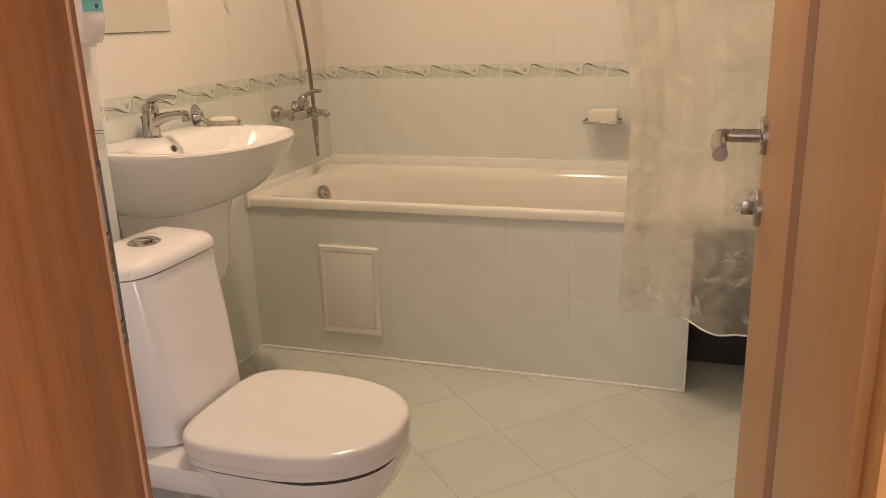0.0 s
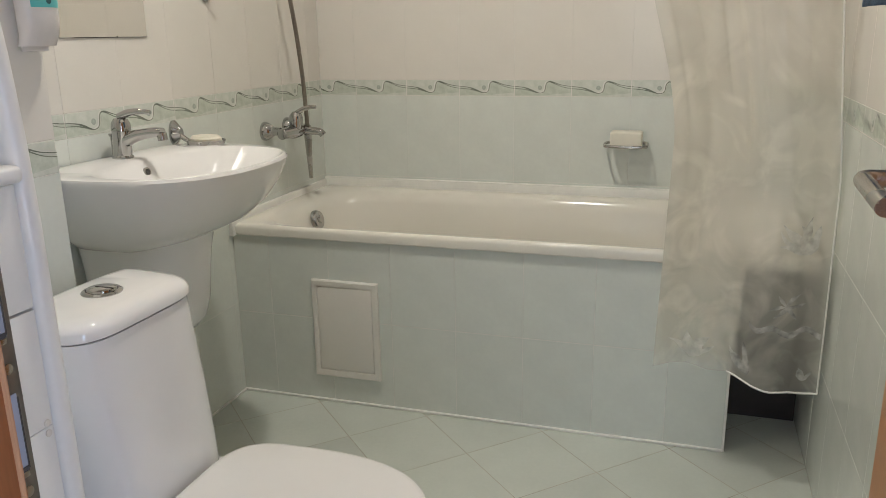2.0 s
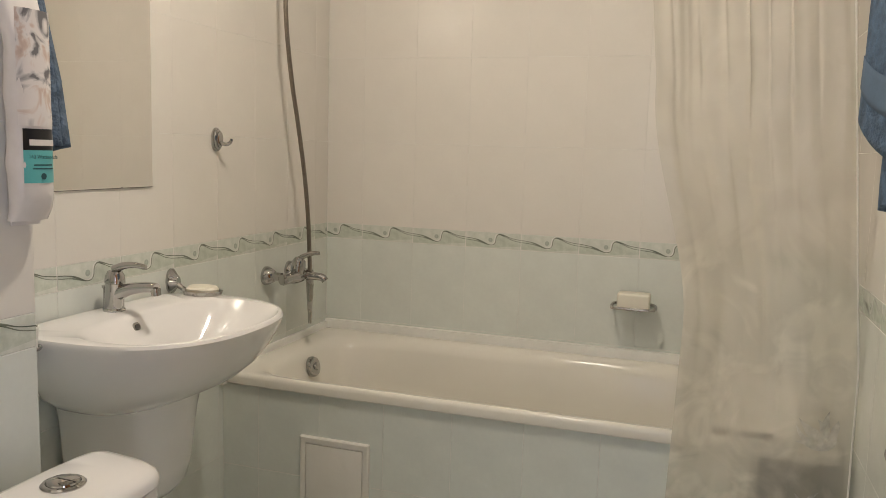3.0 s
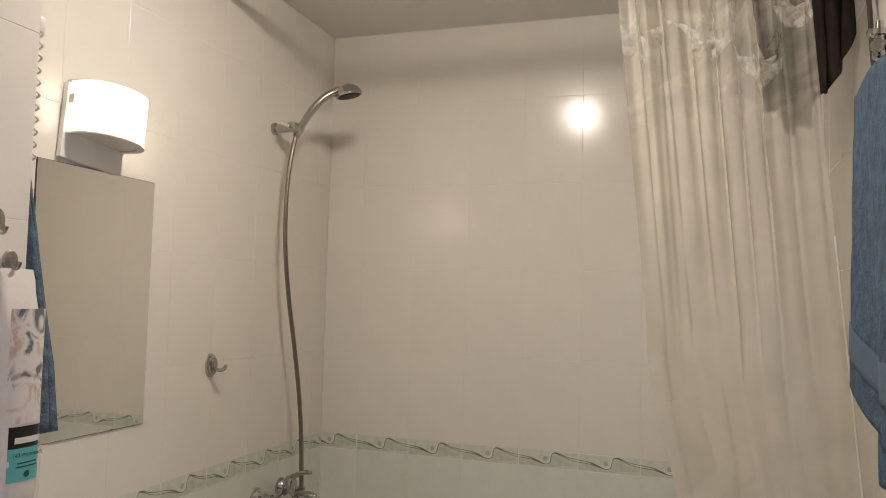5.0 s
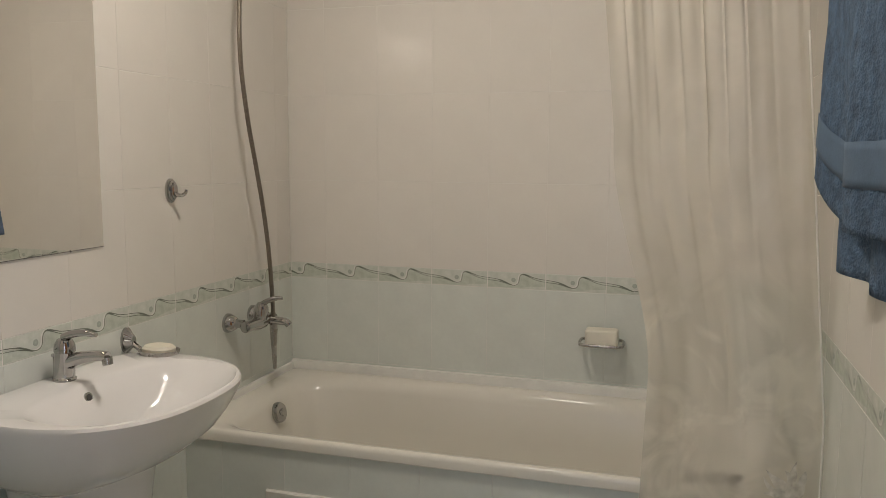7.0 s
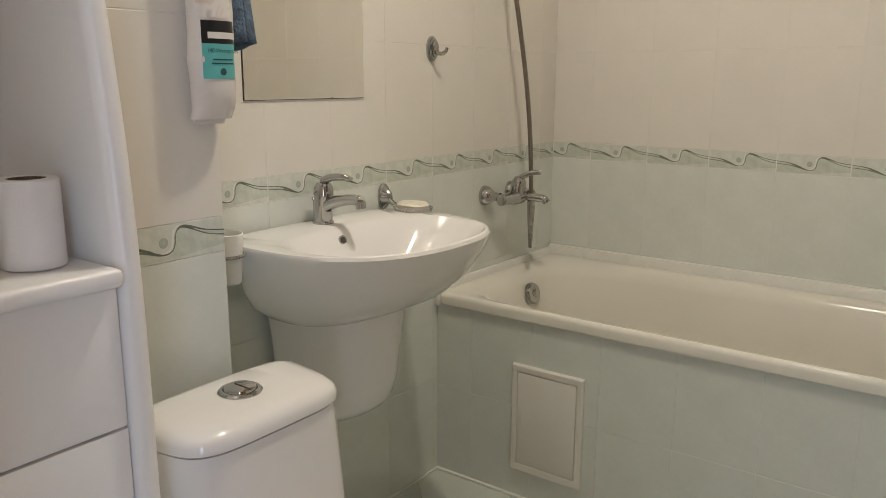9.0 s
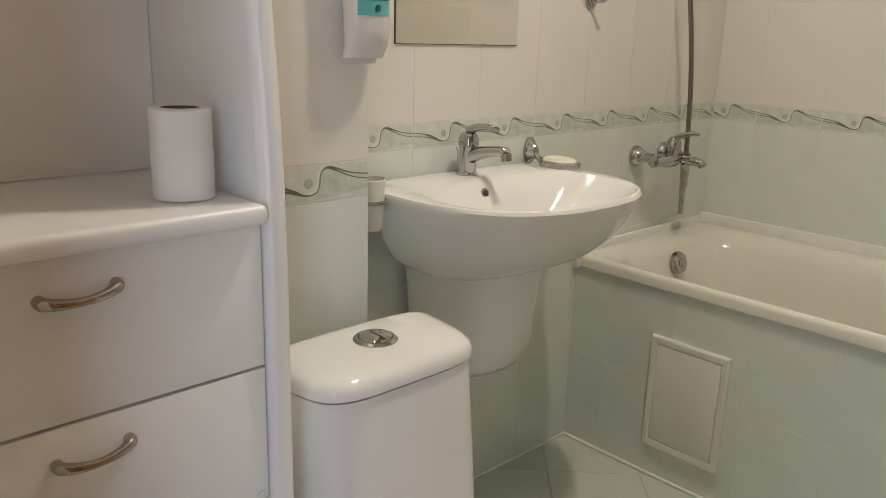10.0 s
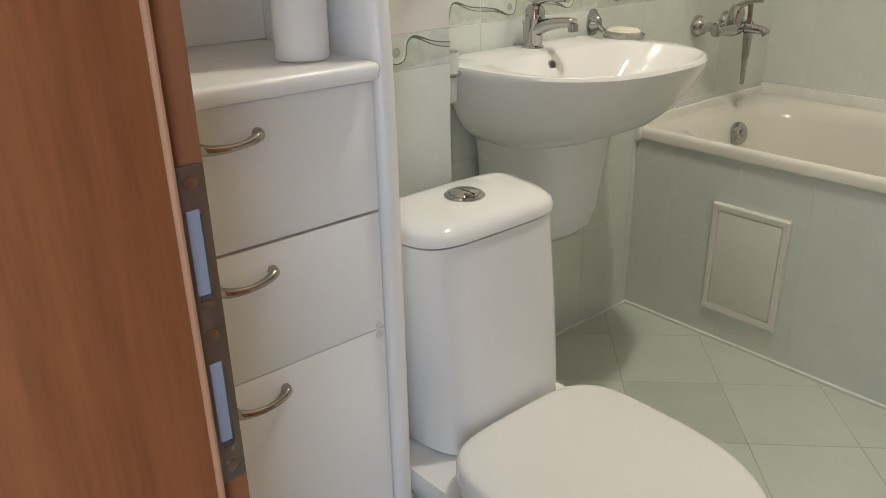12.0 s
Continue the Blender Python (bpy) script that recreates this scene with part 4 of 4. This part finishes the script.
ob = part("front_layer", cloth([top[0]] + front), TERRY, tw, sharp=180)
thicken(ob, 0.007)
ob = part("back_layer", cloth([top[0]] + back), TERRY, tw, sharp=180)
thicken(ob, 0.007)
ob = part("woven_band", cloth([[(p[0] - 0.005, p[1], p[2]) for p in r] for r in front[36:42]]), TERRYBAND, tw, "lighter woven band", sharp=180)
thicken(ob, 0.001)

t2 = root("hand_towel", (0.29, 1.35, 1.26), "grey-blue hand towel hanging beside the column", "towel")
rows = []
for j in range(41):
    f = j / 40
    wd = 0.010 + 0.033 * min(1, f * 1.3)
    rows.append([(0.278 + wd * math.cos(a) * 1.1 + 0.003 * math.sin(3 * a + 5 * f) + 0.016 * f, 1.338 + 0.040 * f + wd * 0.75 * math.sin(a) * (1 + 0.2 * math.sin(4 * a)), 1.690 - 0.477 * f + 0.008 * f * math.cos(a)) for a in [2 * math.pi * q / 36 for q in range(37)]])
ob = part("cloth", cloth(rows), GREYTERRY, t2, sharp=180)
thicken(ob, 0.004)
part("loop", tube([(0.278, 1.318, 1.70), (0.278, 1.33, 1.71), (0.278, 1.340, 1.68)], 0.002, 8), GREYTERRY, t2)

cd = root("spiral_cord", (0.318, 1.33, 1.88), "white coiled cable hanging at the column edge", "cable")
part("clip", box((0.306, YC, 1.862), (0.326, 1.338, 1.888), 0.004), CORD, cd)
part("coil", tube([(0.317 + 0.0075 * math.cos(a), 1.330 + 0.0075 * math.sin(a), 1.864 - 0.0032 * a) for a in [k * math.pi / 4 for k in range(8 * 11)]], 0.0019, 6, steps=2), CORD, cd)

# ---- pipes beside the tub ----
pv = root("shut_off_valve", (XR, 2.03, 1.96), "chrome shut-off valve on the tiled wall", "valve")
part("rose", turned((XR, 2.04, 1.965), (-1, 0, 0), [(0, 0.026), (0.006, 0.025), (0.012, 0.012), (0.03, 0.011)], 22), CHROME, pv)
part("body", turned((1.657, 2.04, 1.935), (0, 0, 1), [(0, 0.010), (0.004, 0.014), (0.014, 0.014), (0.016, 0.011), (0.045, 0.011), (0.047, 0.015), (0.058, 0.015), (0.060, 0.008), (0.075, 0.007)], 18), CHROME, pv)
part("handle", tube([(1.645, 2.02, 1.985), (1.640, 2.035, 1.992), (1.640, 2.055, 1.990)], 0.005, 10), CHROME, pv)
part("knob", turned((1.655, 2.04, 1.955), (-0.3, -1, 0), [(0, 0.008), (0.02, 0.009), (0.03, 0.013), (0.035, 0.011)], 14), STEEL, pv)
pp = root("drain_hose", (XR, 2.02, 2.08), "white curved plastic hose rising along the wall", "pipe")
part("hose", tube([(XR, 2.015, 2.070), (1.676, 2.03, 2.085), (1.668, 2.09, 2.125), (1.664, 2.17, 2.185), (1.662, 2.27, 2.265), (1.664, 2.38, 2.335), (1.668, 2.52, 2.39), (1.67, 2.66, 2.40)], 0.0125, 16), PIPEWHITE, pp)
dp = root("supply_pipe", (XR, 2.3, 2.0), "dark flexible supply pipe behind the curtain", "pipe")
part("pipe", tube([(1.672, 2.17, 1.93), (1.668, 2.175, 2.0), (1.668, 2.20, 2.10), (1.668, 2.25, 2.22), (1.668, 2.28, 2.42)], 0.0055, 10), PIPEDARK, dp)

# added sheet and hook for an unidentified dark mass behind the curtain
dc = root("dark_cloth", (1.66, 2.45, 2.38), "dark brown sheet added in the corner behind the curtain", "cloth")
ob = part("cloth", cloth([[(1.672 - 0.25 * (1 - i / 40) * (1 - 0.25 * j / 30) + 0.008 * math.sin(i * 0.9 + j * 0.1), 2.42 + 0.10 * (1 - i / 40) + 0.016 * math.sin(i * 1.1 + 0.5), 2.40 - (0.40 + 0.10 * math.sin(math.pi * min(1, i / 29)) - 0.12 * max(0, (i - 33) / 7) + 0.02 * math.sin(i * 0.7)) * j / 30) for i in range(41)] for j in range(31)]), paint("dark_brown_cloth", (0.045, 0.034, 0.028), 0.9, vary=0.3, scale=18, fine=300, bump=0.6), dc, sharp=180)
thicken(ob, 0.003)
part("hook", tube([(XR, 2.45, 2.405), (1.66, 2.45, 2.405), (1.645, 2.45, 2.398)], 0.004, 8), STEEL, dc)

# ---- toilet ----
TY = 1.212
wc = root("toilet", (0.66, TY, 0), "white ceramic close-coupled toilet with closed lid", "toilet")
B = [(0.0, 0.70, 0.150, 0.105, 0.185, 2.6), (0.012, 0.70, 0.152, 0.107, 0.187, 2.6), (0.05, 0.70, 0.138, 0.092, 0.172, 2.5), (0.11, 0.70, 0.128, 0.076, 0.145, 2.2), (0.16, 0.71, 0.142, 0.082, 0.132, 2.1), (0.21, 0.725, 0.175, 0.108, 0.13, 2.1),
     (0.26, 0.74, 0.212, 0.138, 0.145, 2.15), (0.305, 0.748, 0.234, 0.157, 0.155, 2.2), (0.340, 0.752, 0.247, 0.170, 0.16, 2.3), (0.3655, 0.752, 0.250, 0.173, 0.16, 2.3), (0.3705, 0.752, 0.247, 0.170, 0.158, 2.3)]
part("bowl", loft([oval(cx, TY, z, a, b, e, 64, back=bk, eb=3) for z, cx, a, b, bk, e in B]), CERAMIC, wc)
part("deck", loft([oval(0.565, TY, z, a, b, 4.5, 56) for z, a, b in ((0.300, 0.190, 0.142), (0.312, 0.212, 0.163), (0.330, 0.219, 0.170), (0.359, 0.221, 0.172), (0.365, 0.217, 0.169))]), CERAMIC, wc)
part("outlet", turned((0.565, TY - 0.01, 0.19), (-1, 0, 0), [(0, 0.05), (0.02, 0.05), (0.022, 0.06), (0.06, 0.06), (0.062, 0.052), (0.235, 0.052)], 24), PIPEWHITE, wc, "white plastic outlet collar")
for s in (-1, 1):
    part("floor_bolt", turned((0.66, TY + s * 0.101, 0.022), (0, s, 0.4), [(0, 0.008), (0.006, 0.008), (0.010, 0.005)], 12), CHROME, wc)


def tank(z, front, half, e=5.0):
    ring = oval(0.45, TY + 0.008, z, front - 0.45, half, e, 72, back=0.45 - 0.412, eb=6)
    return [Vector((p.x, TY + 0.008 + (p.y - TY - 0.008) * (0.83 - 0.09 * (p.x - 0.412) / (front - 0.412)), p.z)) for p in ring]


part("cistern", loft([tank(0.366, 0.592, 0.168), tank(0.372, 0.597, 0.173), tank(0.45, 0.592, 0.174), tank(0.55, 0.581, 0.176), tank(0.64, 0.567, 0.178), tank(0.698, 0.559, 0.179)]), CERAMIC, wc)
# near-black layer paints the shade under the cistern lid
part("lid_gap", loft([tank(0.698, 0.555, 0.175), tank(0.7005, 0.555, 0.175)]), SHADOWGAP, wc)
part("cistern_lid", loft([tank(0.7005, 0.560, 0.181), tank(0.7025, 0.563, 0.183), tank(0.713, 0.563, 0.183), tank(0.721, 0.558, 0.179), tank(0.727, 0.547, 0.169), tank(0.7305, 0.53, 0.150), tank(0.7315, 0.49, 0.10)]), CERAMIC, wc)
bt = part("flush_button", turned((0.472, TY + 0.012, 0.730), (0, 0, 1), [(0, 0.031), (0.003, 0.0315), (0.0055, 0.029), (0.006, 0.0245), (0.0045, 0.024), (0.0085, 0.0225), (0.0095, 0.018), (0.0095, 0.001)], 36), CHROME, wc, "chrome dual flush button")
part("split", box((0.460, TY + 0.0115, 0.739), (0.494, TY + 0.0135, 0.7399)), SHADOWGAP, bt)


def seat_ring(z, grow=0.0, dx=0.0):
    return oval(0.775 + dx, TY - 0.0095, z, 0.230 + grow, 0.166 + grow, 2.3, 80, back=0.170 + grow, eb=4.2)


# near-black ring paints the shade between seat and bowl
part("bumper_gap", loft([seat_ring(0.366, -0.007), seat_ring(0.379, -0.007)]), SHADOWGAP, wc, "dark ring painted as shade under the seat")
part("seat", loft([seat_ring(0.3735, -0.006), seat_ring(0.3750, -0.003), seat_ring(0.386, -0.003), seat_ring(0.3885, -0.005)]), SEAT, wc, "white plastic seat")
part("seat_lid", loft([seat_ring(0.3895, -0.006), seat_ring(0.3910, -0.001), seat_ring(0.397, 0.0), seat_ring(0.4150, 0.0), seat_ring(0.4205, -0.0018), seat_ring(0.4235, -0.0055), seat_ring(0.4250, -0.014), seat_ring(0.4262, -0.07), seat_ring(0.4266, -0.13)]), SEAT, wc, "white plastic lid")
for s in (-1, 1):
    part("hinge", turned((0.612, TY + s * 0.075 - 0.02, 0.388), (0, 1, 0), [(0, 0.010), (0.002, 0.012), (0.038, 0.012), (0.040, 0.010)], 16), SEAT, wc)

# ---- drawer cabinet ----
cab = root("bathroom_cabinet", (0.46, 0.84, 0), "tall white lacquered cabinet with drawers and an open shelf", "cabinet")
XF = 0.583


def side_panel(y0, y1):
    prof = []
    for z, x in ((0.055, 0.592), (0.3, 0.592), (0.6, 0.592), (0.9, 0.591), (1.0, 0.588), (1.1, 0.581), (1.2, 0.570), (1.3, 0.556), (1.4, 0.538), (1.5, 0.517), (1.6, 0.495), (1.72, 0.47)):
        prof.append((z, x))
    rings = []
    for z, x in prof:
        ym, hy = (y0 + y1) / 2, (y1 - y0) / 2
        rings.append([Vector((XC + 0.002, y0, z))] + [Vector((x - hy + hy * math.sin(a), ym - hy * math.cos(a), z)) for a in [math.pi * k / 10 for k in range(11)]] + [Vector((XC + 0.002, y1, z))])
    return loft(rings)


part("side_panel", side_panel(0.988, 1.018), LACQUER, cab, sharp=50)
part("side_panel", side_panel(0.646, 0.676), LACQUER, cab, sharp=50)
# carcass coloured near-black to give the shade in the front seams
part("carcass", box((XC + 0.012, 0.677, 0.07), (0.562, 0.987, 0.954), 0.001), SHADOWGAP, cab, "cabinet inside, painted dark as shade")
part("back_panel", box((XC + 0.002, 0.677, 0.976), (XC + 0.012, 0.987, 1.70)), LACQUER, cab)
part("worktop", box((XC + 0.002, 0.677, 0.955), (0.600, 0.987, 0.9755), 0.009, 4), LACQUER, cab)
part("shelf", box((XC + 0.012, 0.677, 1.42), (0.52, 0.987, 1.436), 0.003), LACQUER, cab)
part("top_board", box((XC + 0.002, 0.646, 1.72), (0.475, 1.018, 1.737), 0.004), LACQUER, cab)
part("plinth", box((XC + 0.03, 0.68, 0.0), (0.55, 0.985, 0.0695), 0.001), LACQUER, cab)
for y in (0.66, 1.003):
    part("foot", turned((0.572, y, 0.0), (0, 0, 1), [(0, 0.012), (0.05, 0.012), (0.056, 0.010)], 12), PIPEWHITE, cab)


def pull(z, parent, y=0.804, half=0.033):
    b = part("handle", tube([(XF, y - half, z + 0.001), (XF + 0.008, y - half + 0.002, z), (XF + 0.014, y - half * 0.55, z - 0.001), (XF + 0.016, y, z - 0.001), (XF + 0.014, y + half * 0.55, z + 0.001), (XF + 0.008, y + half - 0.002, z + 0.004), (XF, y + half, z + 0.005)], [0.006, 0.0062, 0.0050, 0.0040, 0.0046, 0.0060, 0.006], 12), PULL, parent, "polished nickel bow handle")
    return b


for nm, z0, z1, hz in (("drawer", 0.7985, 0.9525, 0.915), ("drawer", 0.6395, 0.7955, 0.760), ("door", 0.062, 0.6391, 0.607)):
    d = part(nm, box((0.5635, 0.6785, z0), (XF, 0.9855, z1), 0.0018), LACQUER, cab, "white lacquered front")
    pull(hz, d)
for z in (0.645, 0.631):
    part("bumper", turned((XF, 0.976, z), (1, 0, 0), [(0, 0.005), (0.0015, 0.0048), (0.002, 0.003)], 14), PIPEWHITE, cab, "clear round bumper")

roll = root("paper_roll", (0.520, 0.936, 0.9755), "white paper roll standing on the cabinet shelf", "toilet paper")
part("paper", turned((0.520, 0.936, 0.976), (0, 0, 1), [(0, 0.0285), (0.0015, 0.0305), (0.089, 0.0305), (0.091, 0.0285), (0.091, 0.019), (0.01, 0.019)], 40), PAPER, roll)
part("core", turned((0.520, 0.936, 0.977), (0, 0, 1), [(0, 0.0185), (0.0895, 0.0185), (0.0895, 0.0165), (0.005, 0.0165)], 32), CARD, roll, "brown card core")


# ---- tiles ----
TILES = {}


def tile_mesh(w, h, t=0.006, b=0.0008):
    """A tile in its own u, v, with its face at 0 and a bevelled edge."""
    key = (round(w, 4), round(h, 4), b)
    if key not in TILES:
        bm = bmesh.new()
        def sq(i, z):
            return [Vector((x, y, z)) for x, y in ((i, i), (w - i, i), (w - i, h - i), (i, h - i))]
        loft([sq(0, -t), sq(0, -b), sq(b * 0.4, -b * 0.35), sq(b, 0)], bm=bm)
        bmesh.ops.recalc_face_normals(bm, faces=bm.faces)
        me = bpy.data.meshes.new("tile")
        bm.to_mesh(me)
        bm.free()
        TILES[key] = me
    return TILES[key]


LOOK = {}


def tile(parent, w, h, m, material):
    base = tile_mesh(w, h)
    key = (base.name, material.name)
    if key not in LOOK:
        LOOK[key] = base.copy()
        LOOK[key].materials.append(material)
    ob = new("tile", LOOK[key])
    ob.parent = parent
    ob.matrix_basis = m
    return ob


STRAND = [(0, 0.58), (0.10, 0.545), (0.20, 0.48), (0.30, 0.36), (0.39, 0.225), (0.46, 0.18), (0.515, 0.25), (0.54, 0.44), (0.545, 0.62), (0.565, 0.79), (0.61, 0.875), (0.68, 0.83), (0.80, 0.69), (0.9, 0.62), (1, 0.58)]


def band(bm, pts, half, u0, u1, lift):
    """A flat ribbon along pts, cut at the tile's ends; half gives its half-width at a point."""
    prev = None
    for i, p in enumerate(pts):
        if not (u0 - 0.001 <= p.x <= u1 + 0.001):
            prev = None
            continue
        d = (pts[min(i + 1, len(pts) - 1)] - pts[max(i - 1, 0)]).normalized()
        nrm = Vector((-d.y, d.x, 0)) * half(p.x / 0.2)
        at = p + Vector((-u0, 0, lift))
        a, b = bm.verts.new(at + nrm), bm.verts.new(at - nrm)
        if prev:
            bm.faces.new((prev[0], prev[1], b, a))
        prev = (a, b)


def print_mesh(name, bm, material):
    me = bpy.data.meshes.new(name)
    bm.to_mesh(me)
    bm.free()
    me.materials.append(material)
    return me


def wave_mesh(w, h, u0, u1):
    """The printed double wave of a border tile, cut at the tile's own ends."""
    bm = bmesh.new()
    for off, wd, strong in ((0.0, 0.0013, 0.9), (-0.13, 0.0011, 0.6)):
        pts = smooth([Vector((u * 0.2, (v + off * abs(math.cos(math.pi * u)) ** 1.5 + 0.02) * h, 0)) for u, v in STRAND], 5)
        band(bm, pts, lambda u: wd * (0.75 + strong * math.exp(-((u - 0.27) / 0.10) ** 2) + 0.7 * strong * math.exp(-((u - 0.66) / 0.08) ** 2)), u0, u1, 0.00030)
    return print_mesh("wave", bm, WAVE)


def pale_mesh(w, h, u0, u1):
    """The pale edge that follows the wave's step round the dot."""
    bm = bmesh.new()
    pts = smooth([Vector((u * 0.2 - 0.0035, (v + 0.06) * h, 0)) for u, v in STRAND], 5)
    band(bm, pts, lambda u: 0.0014 * math.exp(-((u - 0.50) / 0.075) ** 2) + 0.0003, u0, u1, 0.00022)
    return print_mesh("pale_edge", bm, PALE)


def tint_mesh(w, h, u0, u1):
    """The greener ground below the wave."""
    bm = bmesh.new()
    pts = [p for p in smooth([Vector((u * 0.2, (v - 0.03) * h, 0.00012)) for u, v in STRAND], 5) if u0 - 0.001 <= p.x <= u1 + 0.001]
    prev = None
    for p in pts:
        u = p.x / 0.2
        low = (0.05 + (0.34 * (u - 0.5) if u > 0.5 else 0.0)) * h
        a, b = bm.verts.new(p - Vector((u0, 0, 0))), bm.verts.new((p.x - u0, min(low, p.y), 0.00012))
        if prev:
            bm.faces.new((prev[0], prev[1], b, a))
        prev = (a, b)
    return print_mesh("green_ground", bm, TINT)


WAVES = {}


def spans(start, end, first, step):
    cuts = [start] + [first + k * step for k in range(-40, 60) if start + 0.012 < first + k * step < end - 0.012] + [end]
    return list(zip(cuts, cuts[1:]))


ROWSZ = [(0.0, 0.30, SAGE), (0.30, 0.60, SAGE), (0.60, 0.90, SAGE), (0.90, 0.956, BORDER), (0.956, 1.256, CREAM), (1.256, 1.556, CREAM), (1.556, 1.856, CREAM), (1.856, 2.156, CREAM), (2.156, 2.43, CREAM)]


def tile_wall(parent, length, first, to_world, rows=ROWSZ, gap=0.0006):
    """Tiles a wall whose u runs 0 to length, with a joint at first; to_world(u, v) gives the pose of a tile's corner."""
    for v0, v1, material in rows:
        for u0, u1 in spans(0, length, first, 0.2):
            jit = pose(0, 0, random.uniform(-0.0002, 0.0002), random.uniform(-0.03, 0.03), random.uniform(-0.03, 0.03), 0)
            g = gap * (5.5 if material is BORDER else 1)
            t = tile(parent, u1 - u0 - g, v1 - v0 - 2 * gap, to_world(u0 + g / 2, v0 + gap) @ jit, material)
            if material is BORDER:
                k = (u0 - first) / 0.2
                a = (k - math.floor(k + 1e-6)) * 0.2
                key = (round(a, 4), round(u1 - u0, 4))
                if key not in WAVES:
                    WAVES[key] = [build(0.2, v1 - v0, a, a + (u1 - u0) - g) for build in (tint_mesh, pale_mesh, wave_mesh)]
                for data in WAVES[key]:
                    w = new(data.name.split(".")[0], data)
                    w.parent = t
                if a <= 0.083 and a + u1 - u0 >= 0.099:
                    bm = turned((0.089 - a, 0.0290, 0), (0, 0, 1), [(0, 0.0078), (0.00026, 0.0076)], 16)
                    bmesh.ops.recalc_face_normals(bm, faces=bm.faces)
                    me = bpy.data.meshes.new("dot")
                    bm.to_mesh(me)
                    bm.free()
                    me.materials.append(DOT)
                    dot = new("dot", me)
                    dot.parent = t


def axes(o, u, v, n):
    m = Matrix((u, v, n)).transposed().to_4x4()
    m.translation = o
    return m


tile_wall(wall_left, YB - YC, 1.70 - YC, lambda u, v: axes((0, YC + u, v), (0, 1, 0), (0, 0, 1), (1, 0, 0)))
tile_wall(wall_back, XR, 0.143, lambda u, v: axes((u, YB, v), (1, 0, 0), (0, 0, 1), (0, -1, 0)))
tile_wall(wall_right, YB - YD, 0.1, lambda u, v: axes((XR, YB - u, v), (0, -1, 0), (0, 0, 1), (-1, 0, 0)))
tile_wall(wall_column, YC - YD, YC - YD - 0.2, lambda u, v: axes((XC, YD + u, v), (0, 1, 0), (0, 0, 1), (1, 0, 0)))
tile_wall(wall_column, XC, 0.2, lambda u, v: axes((XC - u, YC, v), (-1, 0, 0), (0, 0, 1), (0, 1, 0)))
tile_wall(apron, 1.477, 0.122, lambda u, v: axes((u, 2.322, v), (1, 0, 0), (0, 0, 1), (0, -1, 0)), rows=[(0.0, 0.274, SAGE), (0.274, 0.526, SAGE)], gap=0.0011)


def clip(poly, axis, limit, keep_above):
    out = []
    for a, b in zip(poly, poly[1:] + poly[:1]):
        ia, ib = ((a[axis] >= limit) == keep_above), ((b[axis] >= limit) == keep_above)
        if ia:
            out.append(a)
        if ia != ib:
            f = (limit - a[axis]) / (b[axis] - a[axis])
            out.append((a[0] + f * (b[0] - a[0]), a[1] + f * (b[1] - a[1])))
    return out


def floor_tiles():
    d = 0.25 * math.sqrt(0.5)
    g = 0.0010 * math.sqrt(2)
    for i in range(-12, 12):
        for j in range(-14, 14):
            if (i + j) % 2 == 0:
                continue
            cx, cy = 1.163 + i * d, 2.123 + j * d
            r = d - g
            poly = [(cx + r, cy), (cx, cy + r), (cx - r, cy), (cx, cy - r)]
            for axis, lim, above in ((0, 0.0, True), (0, XR, False), (1, 0.47, True), (1, YB, False)):
                poly = clip(poly, axis, lim, above) if poly else poly
            if len(poly) < 3 or (cx + d < XC and cy + d < YC):
                continue
            mx_, my_ = sum(p[0] for p in poly) / len(poly), sum(p[1] for p in poly) / len(poly)
            bm = bmesh.new()
            loft([[Vector((mx_ + (x - mx_) * f, my_ + (y - my_) * f, z)) for x, y in poly] for f, z in ((1, -0.006), (1, -0.0008), (0.994, 0.0))], bm=bm)
            ob = part("tile", bm, FLOORTILE, floor)
            ob.location.z = random.uniform(-0.0002, 0.0002)


floor_tiles()
